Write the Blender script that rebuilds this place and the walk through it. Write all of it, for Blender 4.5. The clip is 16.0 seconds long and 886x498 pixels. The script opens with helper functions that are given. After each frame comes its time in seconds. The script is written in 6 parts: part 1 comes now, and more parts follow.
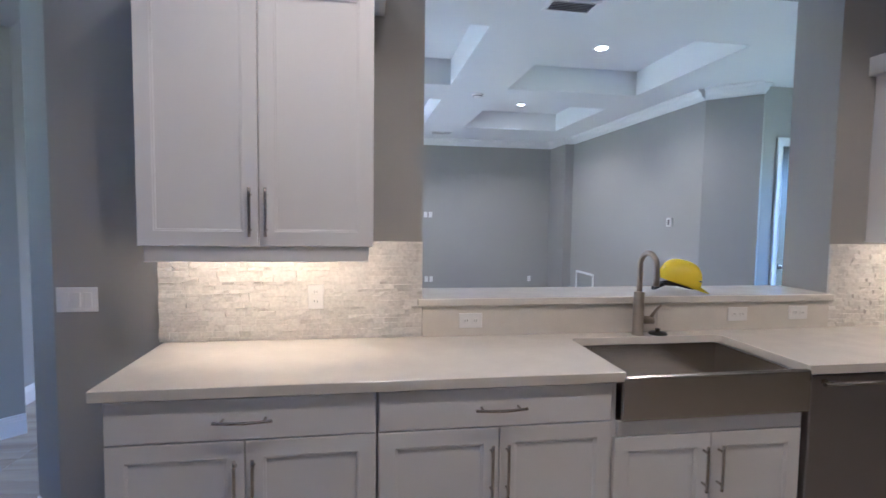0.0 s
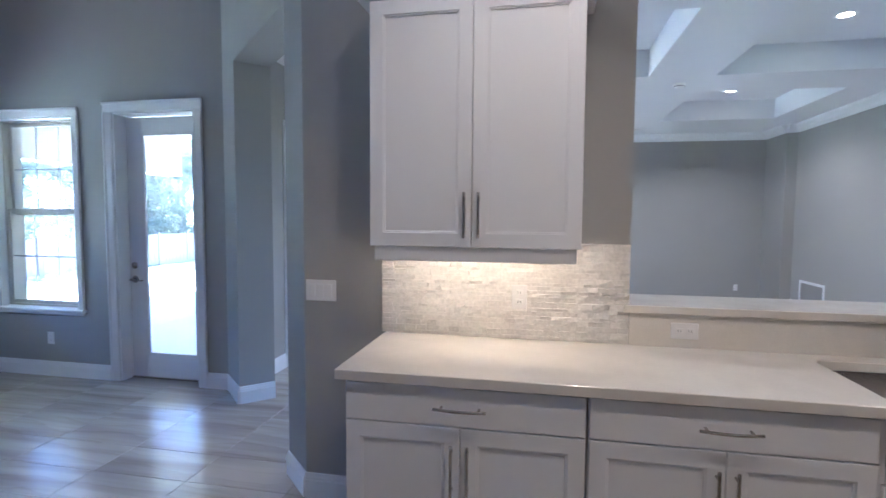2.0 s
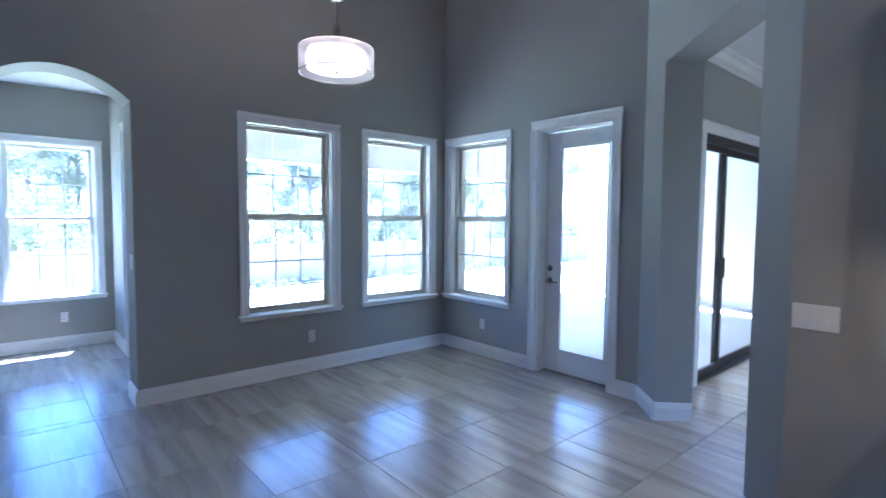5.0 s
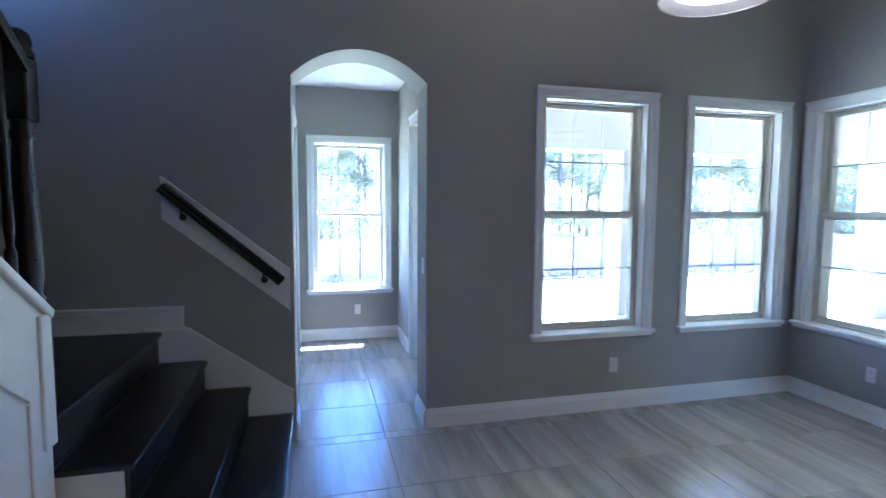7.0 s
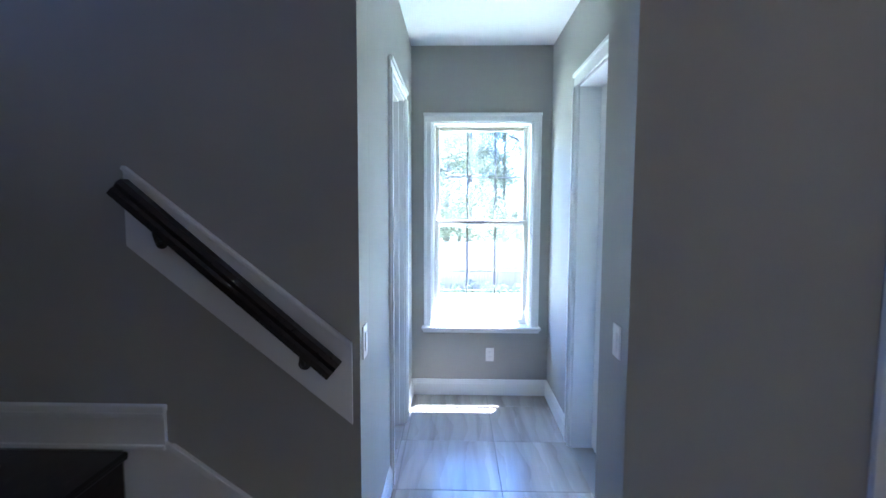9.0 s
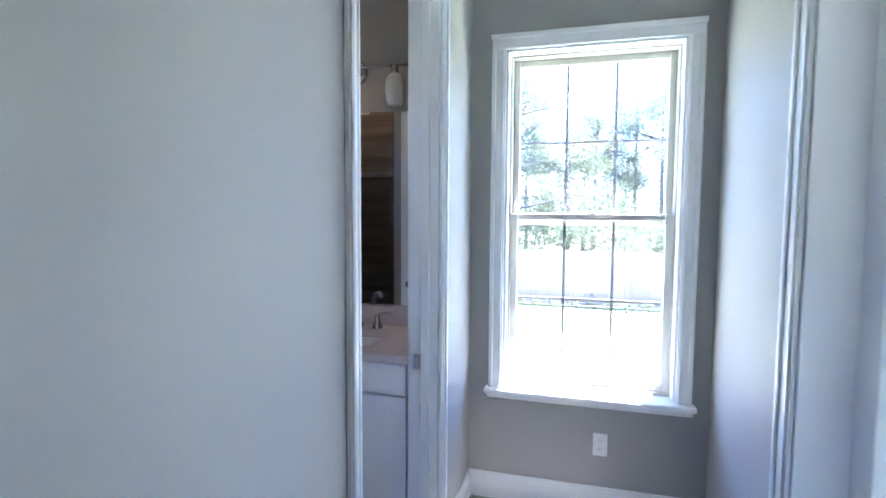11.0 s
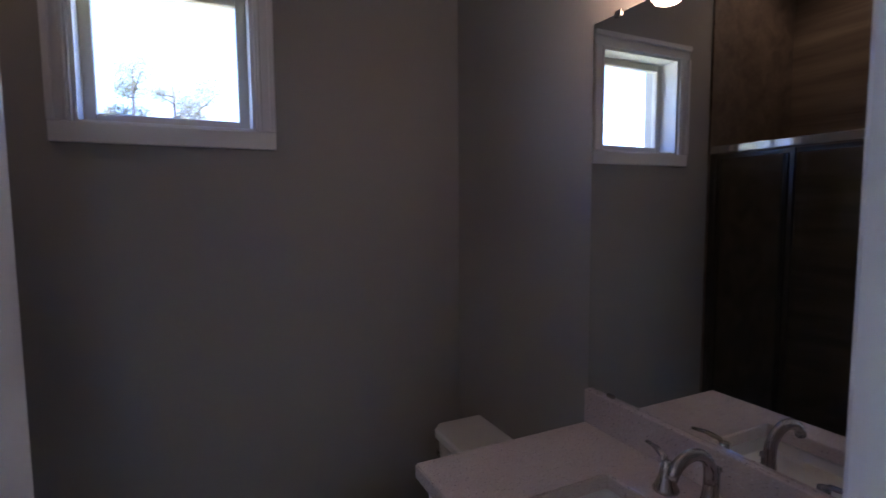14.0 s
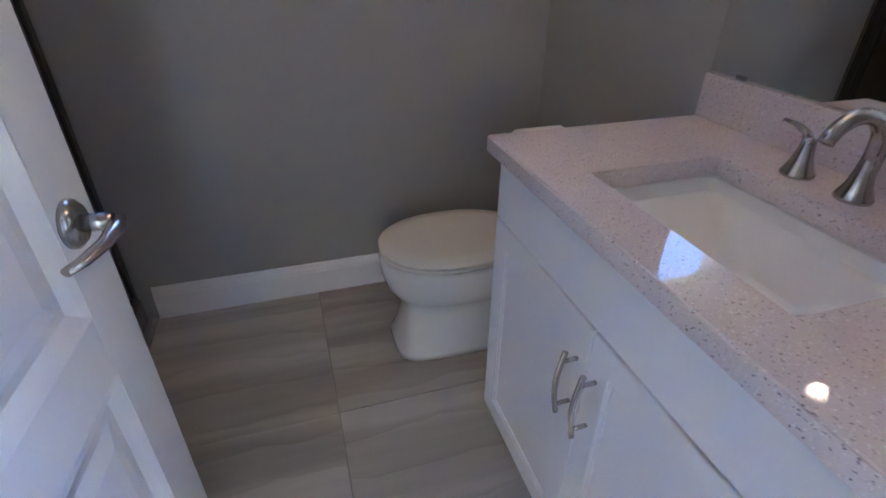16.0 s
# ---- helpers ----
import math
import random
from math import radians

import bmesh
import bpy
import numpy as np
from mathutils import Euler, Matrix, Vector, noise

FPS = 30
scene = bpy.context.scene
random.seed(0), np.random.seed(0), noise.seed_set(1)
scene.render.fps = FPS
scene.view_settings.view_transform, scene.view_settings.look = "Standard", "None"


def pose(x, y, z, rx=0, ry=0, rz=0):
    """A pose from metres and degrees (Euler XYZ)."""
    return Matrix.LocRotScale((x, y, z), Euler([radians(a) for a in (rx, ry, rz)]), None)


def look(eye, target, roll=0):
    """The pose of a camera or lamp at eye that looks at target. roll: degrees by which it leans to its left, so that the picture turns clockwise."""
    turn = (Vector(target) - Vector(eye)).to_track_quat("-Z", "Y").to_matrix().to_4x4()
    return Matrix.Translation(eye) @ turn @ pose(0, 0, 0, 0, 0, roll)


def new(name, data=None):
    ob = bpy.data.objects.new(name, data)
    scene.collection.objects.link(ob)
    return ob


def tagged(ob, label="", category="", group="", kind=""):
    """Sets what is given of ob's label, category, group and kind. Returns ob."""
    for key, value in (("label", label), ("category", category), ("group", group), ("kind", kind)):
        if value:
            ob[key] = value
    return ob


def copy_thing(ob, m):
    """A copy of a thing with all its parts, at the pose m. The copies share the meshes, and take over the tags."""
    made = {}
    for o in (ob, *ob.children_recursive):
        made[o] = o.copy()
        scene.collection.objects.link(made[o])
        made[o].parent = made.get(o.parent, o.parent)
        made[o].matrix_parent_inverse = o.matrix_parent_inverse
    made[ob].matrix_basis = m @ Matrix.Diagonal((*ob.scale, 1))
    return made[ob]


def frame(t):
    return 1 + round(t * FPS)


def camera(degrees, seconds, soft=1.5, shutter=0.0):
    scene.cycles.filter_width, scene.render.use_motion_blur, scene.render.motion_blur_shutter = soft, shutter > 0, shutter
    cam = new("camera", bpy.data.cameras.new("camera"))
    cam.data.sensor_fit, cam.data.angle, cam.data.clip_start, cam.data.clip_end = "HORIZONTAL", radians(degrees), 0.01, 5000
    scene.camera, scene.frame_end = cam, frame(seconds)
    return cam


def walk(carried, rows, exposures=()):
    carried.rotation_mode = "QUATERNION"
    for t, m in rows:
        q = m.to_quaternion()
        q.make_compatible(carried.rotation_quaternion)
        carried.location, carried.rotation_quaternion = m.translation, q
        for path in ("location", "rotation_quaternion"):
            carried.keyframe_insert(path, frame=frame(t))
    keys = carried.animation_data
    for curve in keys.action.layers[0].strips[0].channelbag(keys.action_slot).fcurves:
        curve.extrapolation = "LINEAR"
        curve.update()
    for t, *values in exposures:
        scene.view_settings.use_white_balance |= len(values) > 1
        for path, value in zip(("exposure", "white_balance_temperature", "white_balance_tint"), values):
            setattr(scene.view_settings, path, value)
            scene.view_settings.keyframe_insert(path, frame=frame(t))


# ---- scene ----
cam = camera(82.7, 16.0, shutter=0.3)
PATH = [
    (0, (0.566, 0.351, 1.496), (0.876, 2.323, 1.365), 0.8),
    (0.5, (0.528, 0.359, 1.5), (0.664, 2.35, 1.363), 0.7),
    (1, (0.503, 0.358, 1.5), (0.459, 2.353, 1.365), 0.6),
    (1.5, (0.482, 0.352, 1.492), (0.274, 2.337, 1.366), 0.5),
    (2, (0.443, 0.333, 1.497), (0.061, 2.291, 1.366), 0.4),
    (2.5, (0.355, 0.312, 1.501), (-0.22, 2.223, 1.373), 0.5),
    (3, (0.238, 0.282, 1.505), (-0.53, 2.125, 1.381), 0.6),
    (3.5, (0.134, 0.261, 1.506), (-0.834, 2.006, 1.384), 0.5),
    (4, (0.047, 0.236, 1.519), (-1.104, 1.868, 1.397), 0.5),
    (4.5, (-0.029, 0.198, 1.522), (-1.353, 1.692, 1.4), 0.5),
    (5, (-0.116, 0.184, 1.513), (-1.62, 1.496, 1.391), 0.5),
    (5.2, (-0.169, 0.176, 1.498), (-1.739, 1.409, 1.378), 0.7),
    (7.3, (-1.511, 0.218, 1.579), (-3.471, 0.583, 1.414), 0.1),
    (7.5, (-1.694, 0.255, 1.594), (-3.667, 0.539, 1.428), 0.0),
    (8, (-2.134, 0.277, 1.588), (-4.123, 0.396, 1.422), 0.0),
    (8.5, (-2.56, 0.309, 1.619), (-4.552, 0.347, 1.448), 0.2),
    (9, (-3.003, 0.376, 1.61), (-4.995, 0.325, 1.441), 0.2),
    (9.2, (-3.167, 0.388, 1.598), (-5.158, 0.305, 1.43), 0.1),
    (11.3, (-4.919, 0.562, 1.484), (-6.82, -0.042, 1.339), 0.3),
    (11.5, (-5.082, 0.557, 1.482), (-6.965, -0.1, 1.333), 0.2),
    (12, (-5.439, 0.492, 1.493), (-7.233, -0.379, 1.349), -0.1),
    (12.5, (-5.757, 0.343, 1.505), (-7.438, -0.733, 1.373), -0.3),
    (13, (-5.979, 0.182, 1.52), (-7.473, -1.14, 1.379), -0.2),
    (13.5, (-6.111, 0.113, 1.551), (-7.284, -1.499, 1.39), -0.2),
    (14, (-6.159, 0.079, 1.523), (-7.031, -1.713, 1.355), -0.4),
    (14.5, (-6.179, 0.072, 1.449), (-6.846, -1.781, 1.102), -0.6),
    (15, (-6.207, 0.056, 1.369), (-6.802, -1.756, 0.767), -0.3),
    (15.5, (-6.228, 0.031, 1.297), (-6.78, -1.697, 0.455), 0.0),
    (16, (-6.212, -0.052, 1.247), (-6.724, -1.68, 0.204), 0.5),
]
EXPOSURE = [(0.0, 4.45, 4720, 17), (2.5, 4.45, 4650, 16), (4.5, 4.38, 4600, 15), (7.5, 4.32, 4850, 14), (9.2, 4.27, 4950, 14), (11.5, 4.10, 5450, 20), (12.0, 3.95, 5550, 21), (12.5, 3.58, 5600, 23), (13.0, 3.30, 5650, 25), (14.0, 3.04, 5700, 30), (15.0, 3.76, 5650, 27), (16.0, 4.62, 5600, 22)]
walk(cam, [(t, look(eye, target, roll)) for t, eye, target, roll in PATH], EXPOSURE)

# ---- world and lights ----
world = bpy.data.worlds.new("sky")
scene.world = world
world.use_nodes = True
wn = world.node_tree
wn.nodes.clear()
sky = wn.nodes.new("ShaderNodeTexSky")
sky.sky_type, sky.sun_disc = "NISHITA", False
SUN_DIR = Vector((-0.25, 0.13, 0.96)).normalized()
sky.sun_elevation = math.asin(SUN_DIR.z)
sky.sun_rotation = math.atan2(SUN_DIR.x, SUN_DIR.y)
wb = wn.nodes.new("ShaderNodeBackground")
sky.air_density, sky.dust_density, sky.ozone_density = 0.75, 0.0, 6.5
wb.inputs["Strength"].default_value = 0.15
wo = wn.nodes.new("ShaderNodeOutputWorld")
wn.links.new(sky.outputs[0], wb.inputs[0])
wn.links.new(wb.outputs[0], wo.inputs[0])

sun_data = bpy.data.lights.new("sun", "SUN")
sun_data.energy, sun_data.angle, sun_data.color = 5.0, radians(0.5), (1.0, 0.95, 0.88)
sun = new("sun", sun_data)
sun.matrix_world = look(SUN_DIR * 60, (0, 0, 0))


def lamp(name, kind, at, watts, color, size=0.1, aim=None, spot=None):
    d = bpy.data.lights.new(name, kind)
    d.energy, d.color = watts, color
    if kind == "AREA":
        d.shape, d.size = "DISK", size
    elif kind == "SPOT":
        d.spot_size, d.spot_blend, d.shadow_soft_size = radians(spot), 0.5, size
    else:
        d.shadow_soft_size = size
    o = new(name, d)
    o.matrix_world = look(at, aim) if aim else pose(*at)
    return o


WARM = (1.0, 0.74, 0.48)
KITCHEN_CANS = ((0.19, 2.0, 0.55), (0.75, 1.25, 2.7), (2.75, 1.25, 2.9), (2.75, -1.3, 2.9))
for x, y, watts in KITCHEN_CANS:
    lamp("kitchen_light", "SPOT", (x, y, 3.03), watts, (1.0, 0.71, 0.42), 0.05, (x, y, 0), 146 if y > 0 else 110)
lamp("shower_light", "SPOT", (-5.25, -1.45, 2.87), 0.4, (1.0, 0.70, 0.42), 0.035, (-5.25, -1.45, 0), 150)
for x, y in ((3.125, 5.66), (3.125, 8.50), (0.74, 5.66), (0.74, 8.50)):
    lamp("family_light", "SPOT", (x, y, 3.30), 5.0, (1.0, 0.84, 0.64), 0.06, (x, y, 0), 140)
lamp("pendant_light", "POINT", (-3.04, 1.82, 2.54), 1.5, WARM, 0.12)
lamp("stair_window_sky", "AREA", (-4.395, -1.91, 3.2), 0.28, (0.22, 0.42, 1.0), 0.36, (-4.60, 0.2, 3.7))


# ---- materials ----
def material(name, color, rough=0.5, metal=0.0, grain=0.0, grain_scale=60.0, bump=0.0, bump_scale=200.0,
             blotch=0.0, blotch_scale=1.5, coat=0.0, spec=0.5, vary=0.0, stretch=(1, 1, 1)):
    """Principled material with two scales of colour variation, fine relief and, for pieces, a shift per object."""
    m = bpy.data.materials.new(name)
    m.use_nodes = True
    nt = m.node_tree
    b = nt.nodes["Principled BSDF"]
    b.inputs["Roughness"].default_value = rough
    b.inputs["Metallic"].default_value = metal
    b.inputs["Coat Weight"].default_value = coat
    b.inputs["Coat Roughness"].default_value = 0.08
    b.inputs["Specular IOR Level"].default_value = spec
    tc = nt.nodes.new("ShaderNodeTexCoord")
    mp = nt.nodes.new("ShaderNodeMapping")
    mp.inputs["Scale"].default_value = stretch
    geo = nt.nodes.new("ShaderNodeNewGeometry")
    nt.links.new(geo.outputs["Position"], mp.inputs["Vector"])
    rgb = nt.nodes.new("ShaderNodeRGB")
    rgb.outputs[0].default_value = (*color, 1)
    out = rgb.outputs[0]

    def shift(out, fac, amount):
        rng = nt.nodes.new("ShaderNodeMapRange")
        rng.inputs["To Min"].default_value, rng.inputs["To Max"].default_value = 1 - amount, 1 + amount
        nt.links.new(fac, rng.inputs["Value"])
        hsv = nt.nodes.new("ShaderNodeHueSaturation")
        nt.links.new(rng.outputs[0], hsv.inputs["Value"])
        nt.links.new(out, hsv.inputs["Color"])
        return hsv.outputs[0]

    def tex(scale, detail=3.0):
        n = nt.nodes.new("ShaderNodeTexNoise")
        n.inputs["Scale"].default_value, n.inputs["Detail"].default_value = scale, detail
        nt.links.new(mp.outputs[0], n.inputs["Vector"])
        return n.outputs["Fac"]

    if grain:
        out = shift(out, tex(grain_scale), grain * 1.6)
    if blotch:
        f = tex(blotch_scale, 4.0)
        out = shift(out, f, blotch * 1.6)
        rr = nt.nodes.new("ShaderNodeMapRange")
        rr.inputs["From Min"].default_value, rr.inputs["From Max"].default_value = 0.3, 0.7
        rr.inputs["To Min"].default_value, rr.inputs["To Max"].default_value = rough * 0.88, min(1, rough * 1.12)
        nt.links.new(f, rr.inputs["Value"])
        nt.links.new(rr.outputs[0], b.inputs["Roughness"])
    if vary:
        oi = nt.nodes.new("ShaderNodeObjectInfo")
        out = shift(out, oi.outputs["Random"], vary)
    nt.links.new(out, b.inputs["Base Color"])
    if bump:
        bp = nt.nodes.new("ShaderNodeBump")
        bp.inputs["Strength"].default_value, bp.inputs["Distance"].default_value = bump, 0.002
        nt.links.new(tex(bump_scale, 2.0), bp.inputs["Height"])
        nt.links.new(bp.outputs[0], b.inputs["Normal"])
    return m


def emitter(name, color, strength):
    m = bpy.data.materials.new(name)
    m.use_nodes = True
    b = m.node_tree.nodes["Principled BSDF"]
    b.inputs["Base Color"].default_value = (0.8, 0.8, 0.8, 1)
    b.inputs["Emission Color"].default_value = (*color, 1)
    b.inputs["Emission Strength"].default_value = strength
    return m


def clear_glass(name, tint=(1, 1, 1), gloss=0.04):
    m = bpy.data.materials.new(name)
    m.use_nodes = True
    nt = m.node_tree
    nt.nodes.clear()
    t = nt.nodes.new("ShaderNodeBsdfTransparent")
    t.inputs[0].default_value = (*tint, 1)
    g = nt.nodes.new("ShaderNodeBsdfGlossy")
    g.inputs["Roughness"].default_value = 0.01
    lw = nt.nodes.new("ShaderNodeLayerWeight")
    lw.inputs["Blend"].default_value = 0.5
    pw = nt.nodes.new("ShaderNodeMath")
    pw.operation = "POWER"
    pw.inputs[1].default_value = 5.0
    nt.links.new(lw.outputs["Facing"], pw.inputs[0])
    fr = nt.nodes.new("ShaderNodeMath")
    fr.operation = "MULTIPLY_ADD"
    fr.inputs[1].default_value, fr.inputs[2].default_value = 0.9, gloss
    nt.links.new(pw.outputs[0], fr.inputs[0])
    mix = nt.nodes.new("ShaderNodeMixShader")
    o = nt.nodes.new("ShaderNodeOutputMaterial")
    nt.links.new(fr.outputs[0], mix.inputs[0])
    nt.links.new(t.outputs[0], mix.inputs[1])
    nt.links.new(g.outputs[0], mix.inputs[2])
    nt.links.new(mix.outputs[0], o.inputs[0])
    return m


def streaked(name, lo, hi, rough, along=(0.5, 14, 1), vary=0.06, coat=0.0, veins=0.0, fine=0.35, ramp_at=(0.48, 0.86)):
    """Porcelain or wood with long streaks along x."""
    m = bpy.data.materials.new(name)
    m.use_nodes = True
    nt = m.node_tree
    b = nt.nodes["Principled BSDF"]
    b.inputs["Roughness"].default_value = rough
    b.inputs["Coat Weight"].default_value = coat
    geo = nt.nodes.new("ShaderNodeNewGeometry")
    oi = nt.nodes.new("ShaderNodeObjectInfo")
    sc = nt.nodes.new("ShaderNodeMath")
    sc.operation = "MULTIPLY"
    sc.inputs[1].default_value = 37.0
    nt.links.new(oi.outputs["Random"], sc.inputs[0])
    add = nt.nodes.new("ShaderNodeVectorMath")
    nt.links.new(geo.outputs["Position"], add.inputs[0])
    nt.links.new(sc.outputs[0], add.inputs[1])
    mp = nt.nodes.new("ShaderNodeMapping")
    mp.inputs["Scale"].default_value = along
    nt.links.new(add.outputs[0], mp.inputs["Vector"])
    n1 = nt.nodes.new("ShaderNodeTexNoise")
    n1.inputs["Scale"].default_value, n1.inputs["Detail"].default_value = 1.0, 5.0
    n1.inputs["Distortion"].default_value = 0.6
    nt.links.new(mp.outputs[0], n1.inputs["Vector"])
    n2 = nt.nodes.new("ShaderNodeTexNoise")
    n2.inputs["Scale"].default_value, n2.inputs["Detail"].default_value = 5.0, 3.0
    nt.links.new(mp.outputs[0], n2.inputs["Vector"])
    mixf = nt.nodes.new("ShaderNodeMath")
    mixf.operation = "MULTIPLY_ADD"
    mixf.inputs[1].default_value = fine
    nt.links.new(n2.outputs["Fac"], mixf.inputs[0])
    nt.links.new(n1.outputs["Fac"], mixf.inputs[2])
    if veins:
        # layered bands, each darkening towards one sharp wavering edge
        wob = nt.nodes.new("ShaderNodeTexNoise")
        wob.inputs["Scale"].default_value, wob.inputs["Detail"].default_value = 1.3, 4.0
        nt.links.new(add.outputs[0], wob.inputs["Vector"])
        bend = nt.nodes.new("ShaderNodeVectorMath")
        bend.operation = "MULTIPLY_ADD"
        bend.inputs[1].default_value = (0.0, 0.30, 0.0)
        nt.links.new(wob.outputs["Fac"], bend.inputs[0])
        nt.links.new(add.outputs[0], bend.inputs[2])
        wv = nt.nodes.new("ShaderNodeTexWave")
        wv.bands_direction, wv.wave_profile = "Y", "SAW"
        wv.inputs["Scale"].default_value, wv.inputs["Distortion"].default_value = 2.6, 0.5
        nt.links.new(bend.outputs[0], wv.inputs["Vector"])
        pw = nt.nodes.new("ShaderNodeMath")
        pw.operation = "POWER"
        pw.inputs[1].default_value = 2.5
        nt.links.new(wv.outputs["Fac"], pw.inputs[0])
        sub = nt.nodes.new("ShaderNodeMath")
        sub.operation = "MULTIPLY_ADD"
        sub.inputs[1].default_value = -veins
        nt.links.new(pw.outputs[0], sub.inputs[0])
        nt.links.new(mixf.outputs[0], sub.inputs[2])
        mixf = sub
    ramp = nt.nodes.new("ShaderNodeValToRGB")
    ramp.color_ramp.elements[0].position, ramp.color_ramp.elements[1].position = ramp_at
    ramp.color_ramp.elements[0].color, ramp.color_ramp.elements[1].color = (*lo, 1), (*hi, 1)
    nt.links.new(mixf.outputs[0], ramp.inputs[0])
    rng = nt.nodes.new("ShaderNodeMapRange")
    rng.inputs["To Min"].default_value, rng.inputs["To Max"].default_value = 1 - vary, 1 + vary
    nt.links.new(oi.outputs["Random"], rng.inputs["Value"])
    hsv = nt.nodes.new("ShaderNodeHueSaturation")
    nt.links.new(rng.outputs[0], hsv.inputs["Value"])
    nt.links.new(ramp.outputs[0], hsv.inputs["Color"])
    nt.links.new(hsv.outputs[0], b.inputs["Base Color"])
    rr = nt.nodes.new("ShaderNodeMapRange")
    rr.inputs["To Min"].default_value, rr.inputs["To Max"].default_value = rough * (1 - 0.7 * fine), rough * (1 + 0.7 * fine)
    nt.links.new(n2.outputs["Fac"], rr.inputs["Value"])
    nt.links.new(rr.outputs[0], b.inputs["Roughness"])
    return m


def speckled(name, base, dark, light, rough):
    """Polished quartz with sparse dark and pale flecks in a softly clouded ground."""
    m = material(name, base, rough, grain=0.10, grain_scale=900, blotch=0.05, blotch_scale=14)
    nt = m.node_tree
    b = nt.nodes["Principled BSDF"]
    out = b.inputs["Base Color"].links[0].from_socket
    geo = nt.nodes.new("ShaderNodeNewGeometry")
    for color, scale, edge in ((dark, 320.0, 0.645), (light, 420.0, 0.64)):
        n = nt.nodes.new("ShaderNodeTexNoise")
        n.inputs["Scale"].default_value, n.inputs["Detail"].default_value = scale, 1.5
        mp = nt.nodes.new("ShaderNodeMapping")
        mp.inputs["Scale"].default_value = (1.0, 0.45, 1.0)
        nt.links.new(geo.outputs["Position"], mp.inputs["Vector"])
        nt.links.new(mp.outputs[0], n.inputs["Vector"])
        rr = nt.nodes.new("ShaderNodeMapRange")
        rr.inputs["From Min"].default_value, rr.inputs["From Max"].default_value = edge, edge + 0.05
        nt.links.new(n.outputs["Fac"], rr.inputs["Value"])
        mix = nt.nodes.new("ShaderNodeMix")
        mix.data_type = "RGBA"
        nt.links.new(rr.outputs[0], mix.inputs["Factor"])
        nt.links.new(out, mix.inputs[6])
        mix.inputs[7].default_value = (*color, 1)
        out = mix.outputs[2]
    nt.links.new(out, b.inputs["Base Color"])
    return m


PAINT = material("greige wall paint", (0.36, 0.35, 0.325), 0.62, grain=0.02, grain_scale=300, bump=0.12, bump_scale=260, blotch=0.03)
CEIL = material("white ceiling paint", (0.78, 0.79, 0.80), 0.8, bump=0.15, bump_scale=300, blotch=0.02)
TRIM = material("white trim paint", (0.80, 0.80, 0.80), 0.35, blotch=0.02, bump=0.04, bump_scale=120)
CAB = material("white cabinet lacquer", (0.80, 0.79, 0.79), 0.38, blotch=0.015, bump=0.03, bump_scale=150)
QUARTZ = material("cream quartz", (0.72, 0.68, 0.61), 0.16, grain=0.10, grain_scale=420, blotch=0.05, blotch_scale=9)
VQUARTZ = speckled("speckled grey quartz", (0.66, 0.58, 0.56), (0.20, 0.17, 0.17), (0.82, 0.80, 0.80), 0.035)
STEEL = material("brushed stainless steel", (0.40, 0.37, 0.33), 0.24, 1.0, grain=0.06, grain_scale=40, stretch=(1, 30, 30), bump=0.05, bump_scale=60)
DWSTEEL = material("dark stainless steel", (0.30, 0.28, 0.28), 0.34, 1.0, grain=0.06, grain_scale=40, stretch=(30, 30, 1))
WARM_NICKEL = material("satin warm nickel", (0.40, 0.345, 0.28), 0.36, 1.0, grain=0.05, grain_scale=60, blotch=0.04, blotch_scale=25)
NICKEL = material("brushed nickel", (0.46, 0.43, 0.40), 0.24, 1.0, blotch=0.05, blotch_scale=30)
CHROME = material("polished chrome", (0.75, 0.75, 0.76), 0.08, 1.0)
STONE = material("split travertine", (0.74, 0.71, 0.66), 0.75, grain=0.14, grain_scale=75, blotch=0.07, blotch_scale=16, bump=0.9, bump_scale=90, vary=0.055)
GROUT = material("grey grout", (0.29, 0.275, 0.25), 0.85, grain=0.08, grain_scale=150)
PORCELAIN = material("white glazed ceramic", (0.82, 0.81, 0.78), 0.08, coat=0.4, blotch=0.01)
SEATM = material("ivory plastic seat", (0.74, 0.71, 0.63), 0.22)
PLATE = material("white plastic plate", (0.80, 0.79, 0.77), 0.30)
BLACKP = material("black plastic", (0.02, 0.02, 0.02), 0.4)
DARKP = material("dark grey plastic", (0.08, 0.08, 0.085), 0.45)
YELLOW = material("yellow hard hat shell", (0.86, 0.66, 0.012), 0.25, coat=0.3)
BRONZE = material("dark bronze aluminium", (0.055, 0.05, 0.045), 0.4, 0.3)
VINYL = material("beige vinyl sash", (0.62, 0.59, 0.52), 0.45, blotch=0.02)
MUNT = material("grey muntin bar", (0.42, 0.41, 0.39), 0.5)
GLASS = clear_glass("window glass")
SHOWER_GLASS = clear_glass("shower glass", (0.80, 0.84, 0.84))
MIRROR = material("silvered mirror", (0.86, 0.87, 0.86), 0.01, 1.0)
DARKWOOD = streaked("dark stained oak", (0.004, 0.003, 0.003), (0.016, 0.010, 0.009), 0.3, (2, 40, 40), 0.1, 0.0)
TILE = streaked("streaked porcelain tile", (0.32, 0.29, 0.25), (0.53, 0.495, 0.45), 0.25, (0.5, 6, 1), 0.035, veins=0.10, fine=0.10, ramp_at=(0.30, 0.68))
SHOWER_TILE = streaked("brown shower tile", (0.10, 0.08, 0.062), (0.20, 0.165, 0.13), 0.35, (9, 0.6, 9), 0.08)
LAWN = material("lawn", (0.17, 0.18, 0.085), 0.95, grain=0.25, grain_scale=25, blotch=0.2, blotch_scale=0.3)
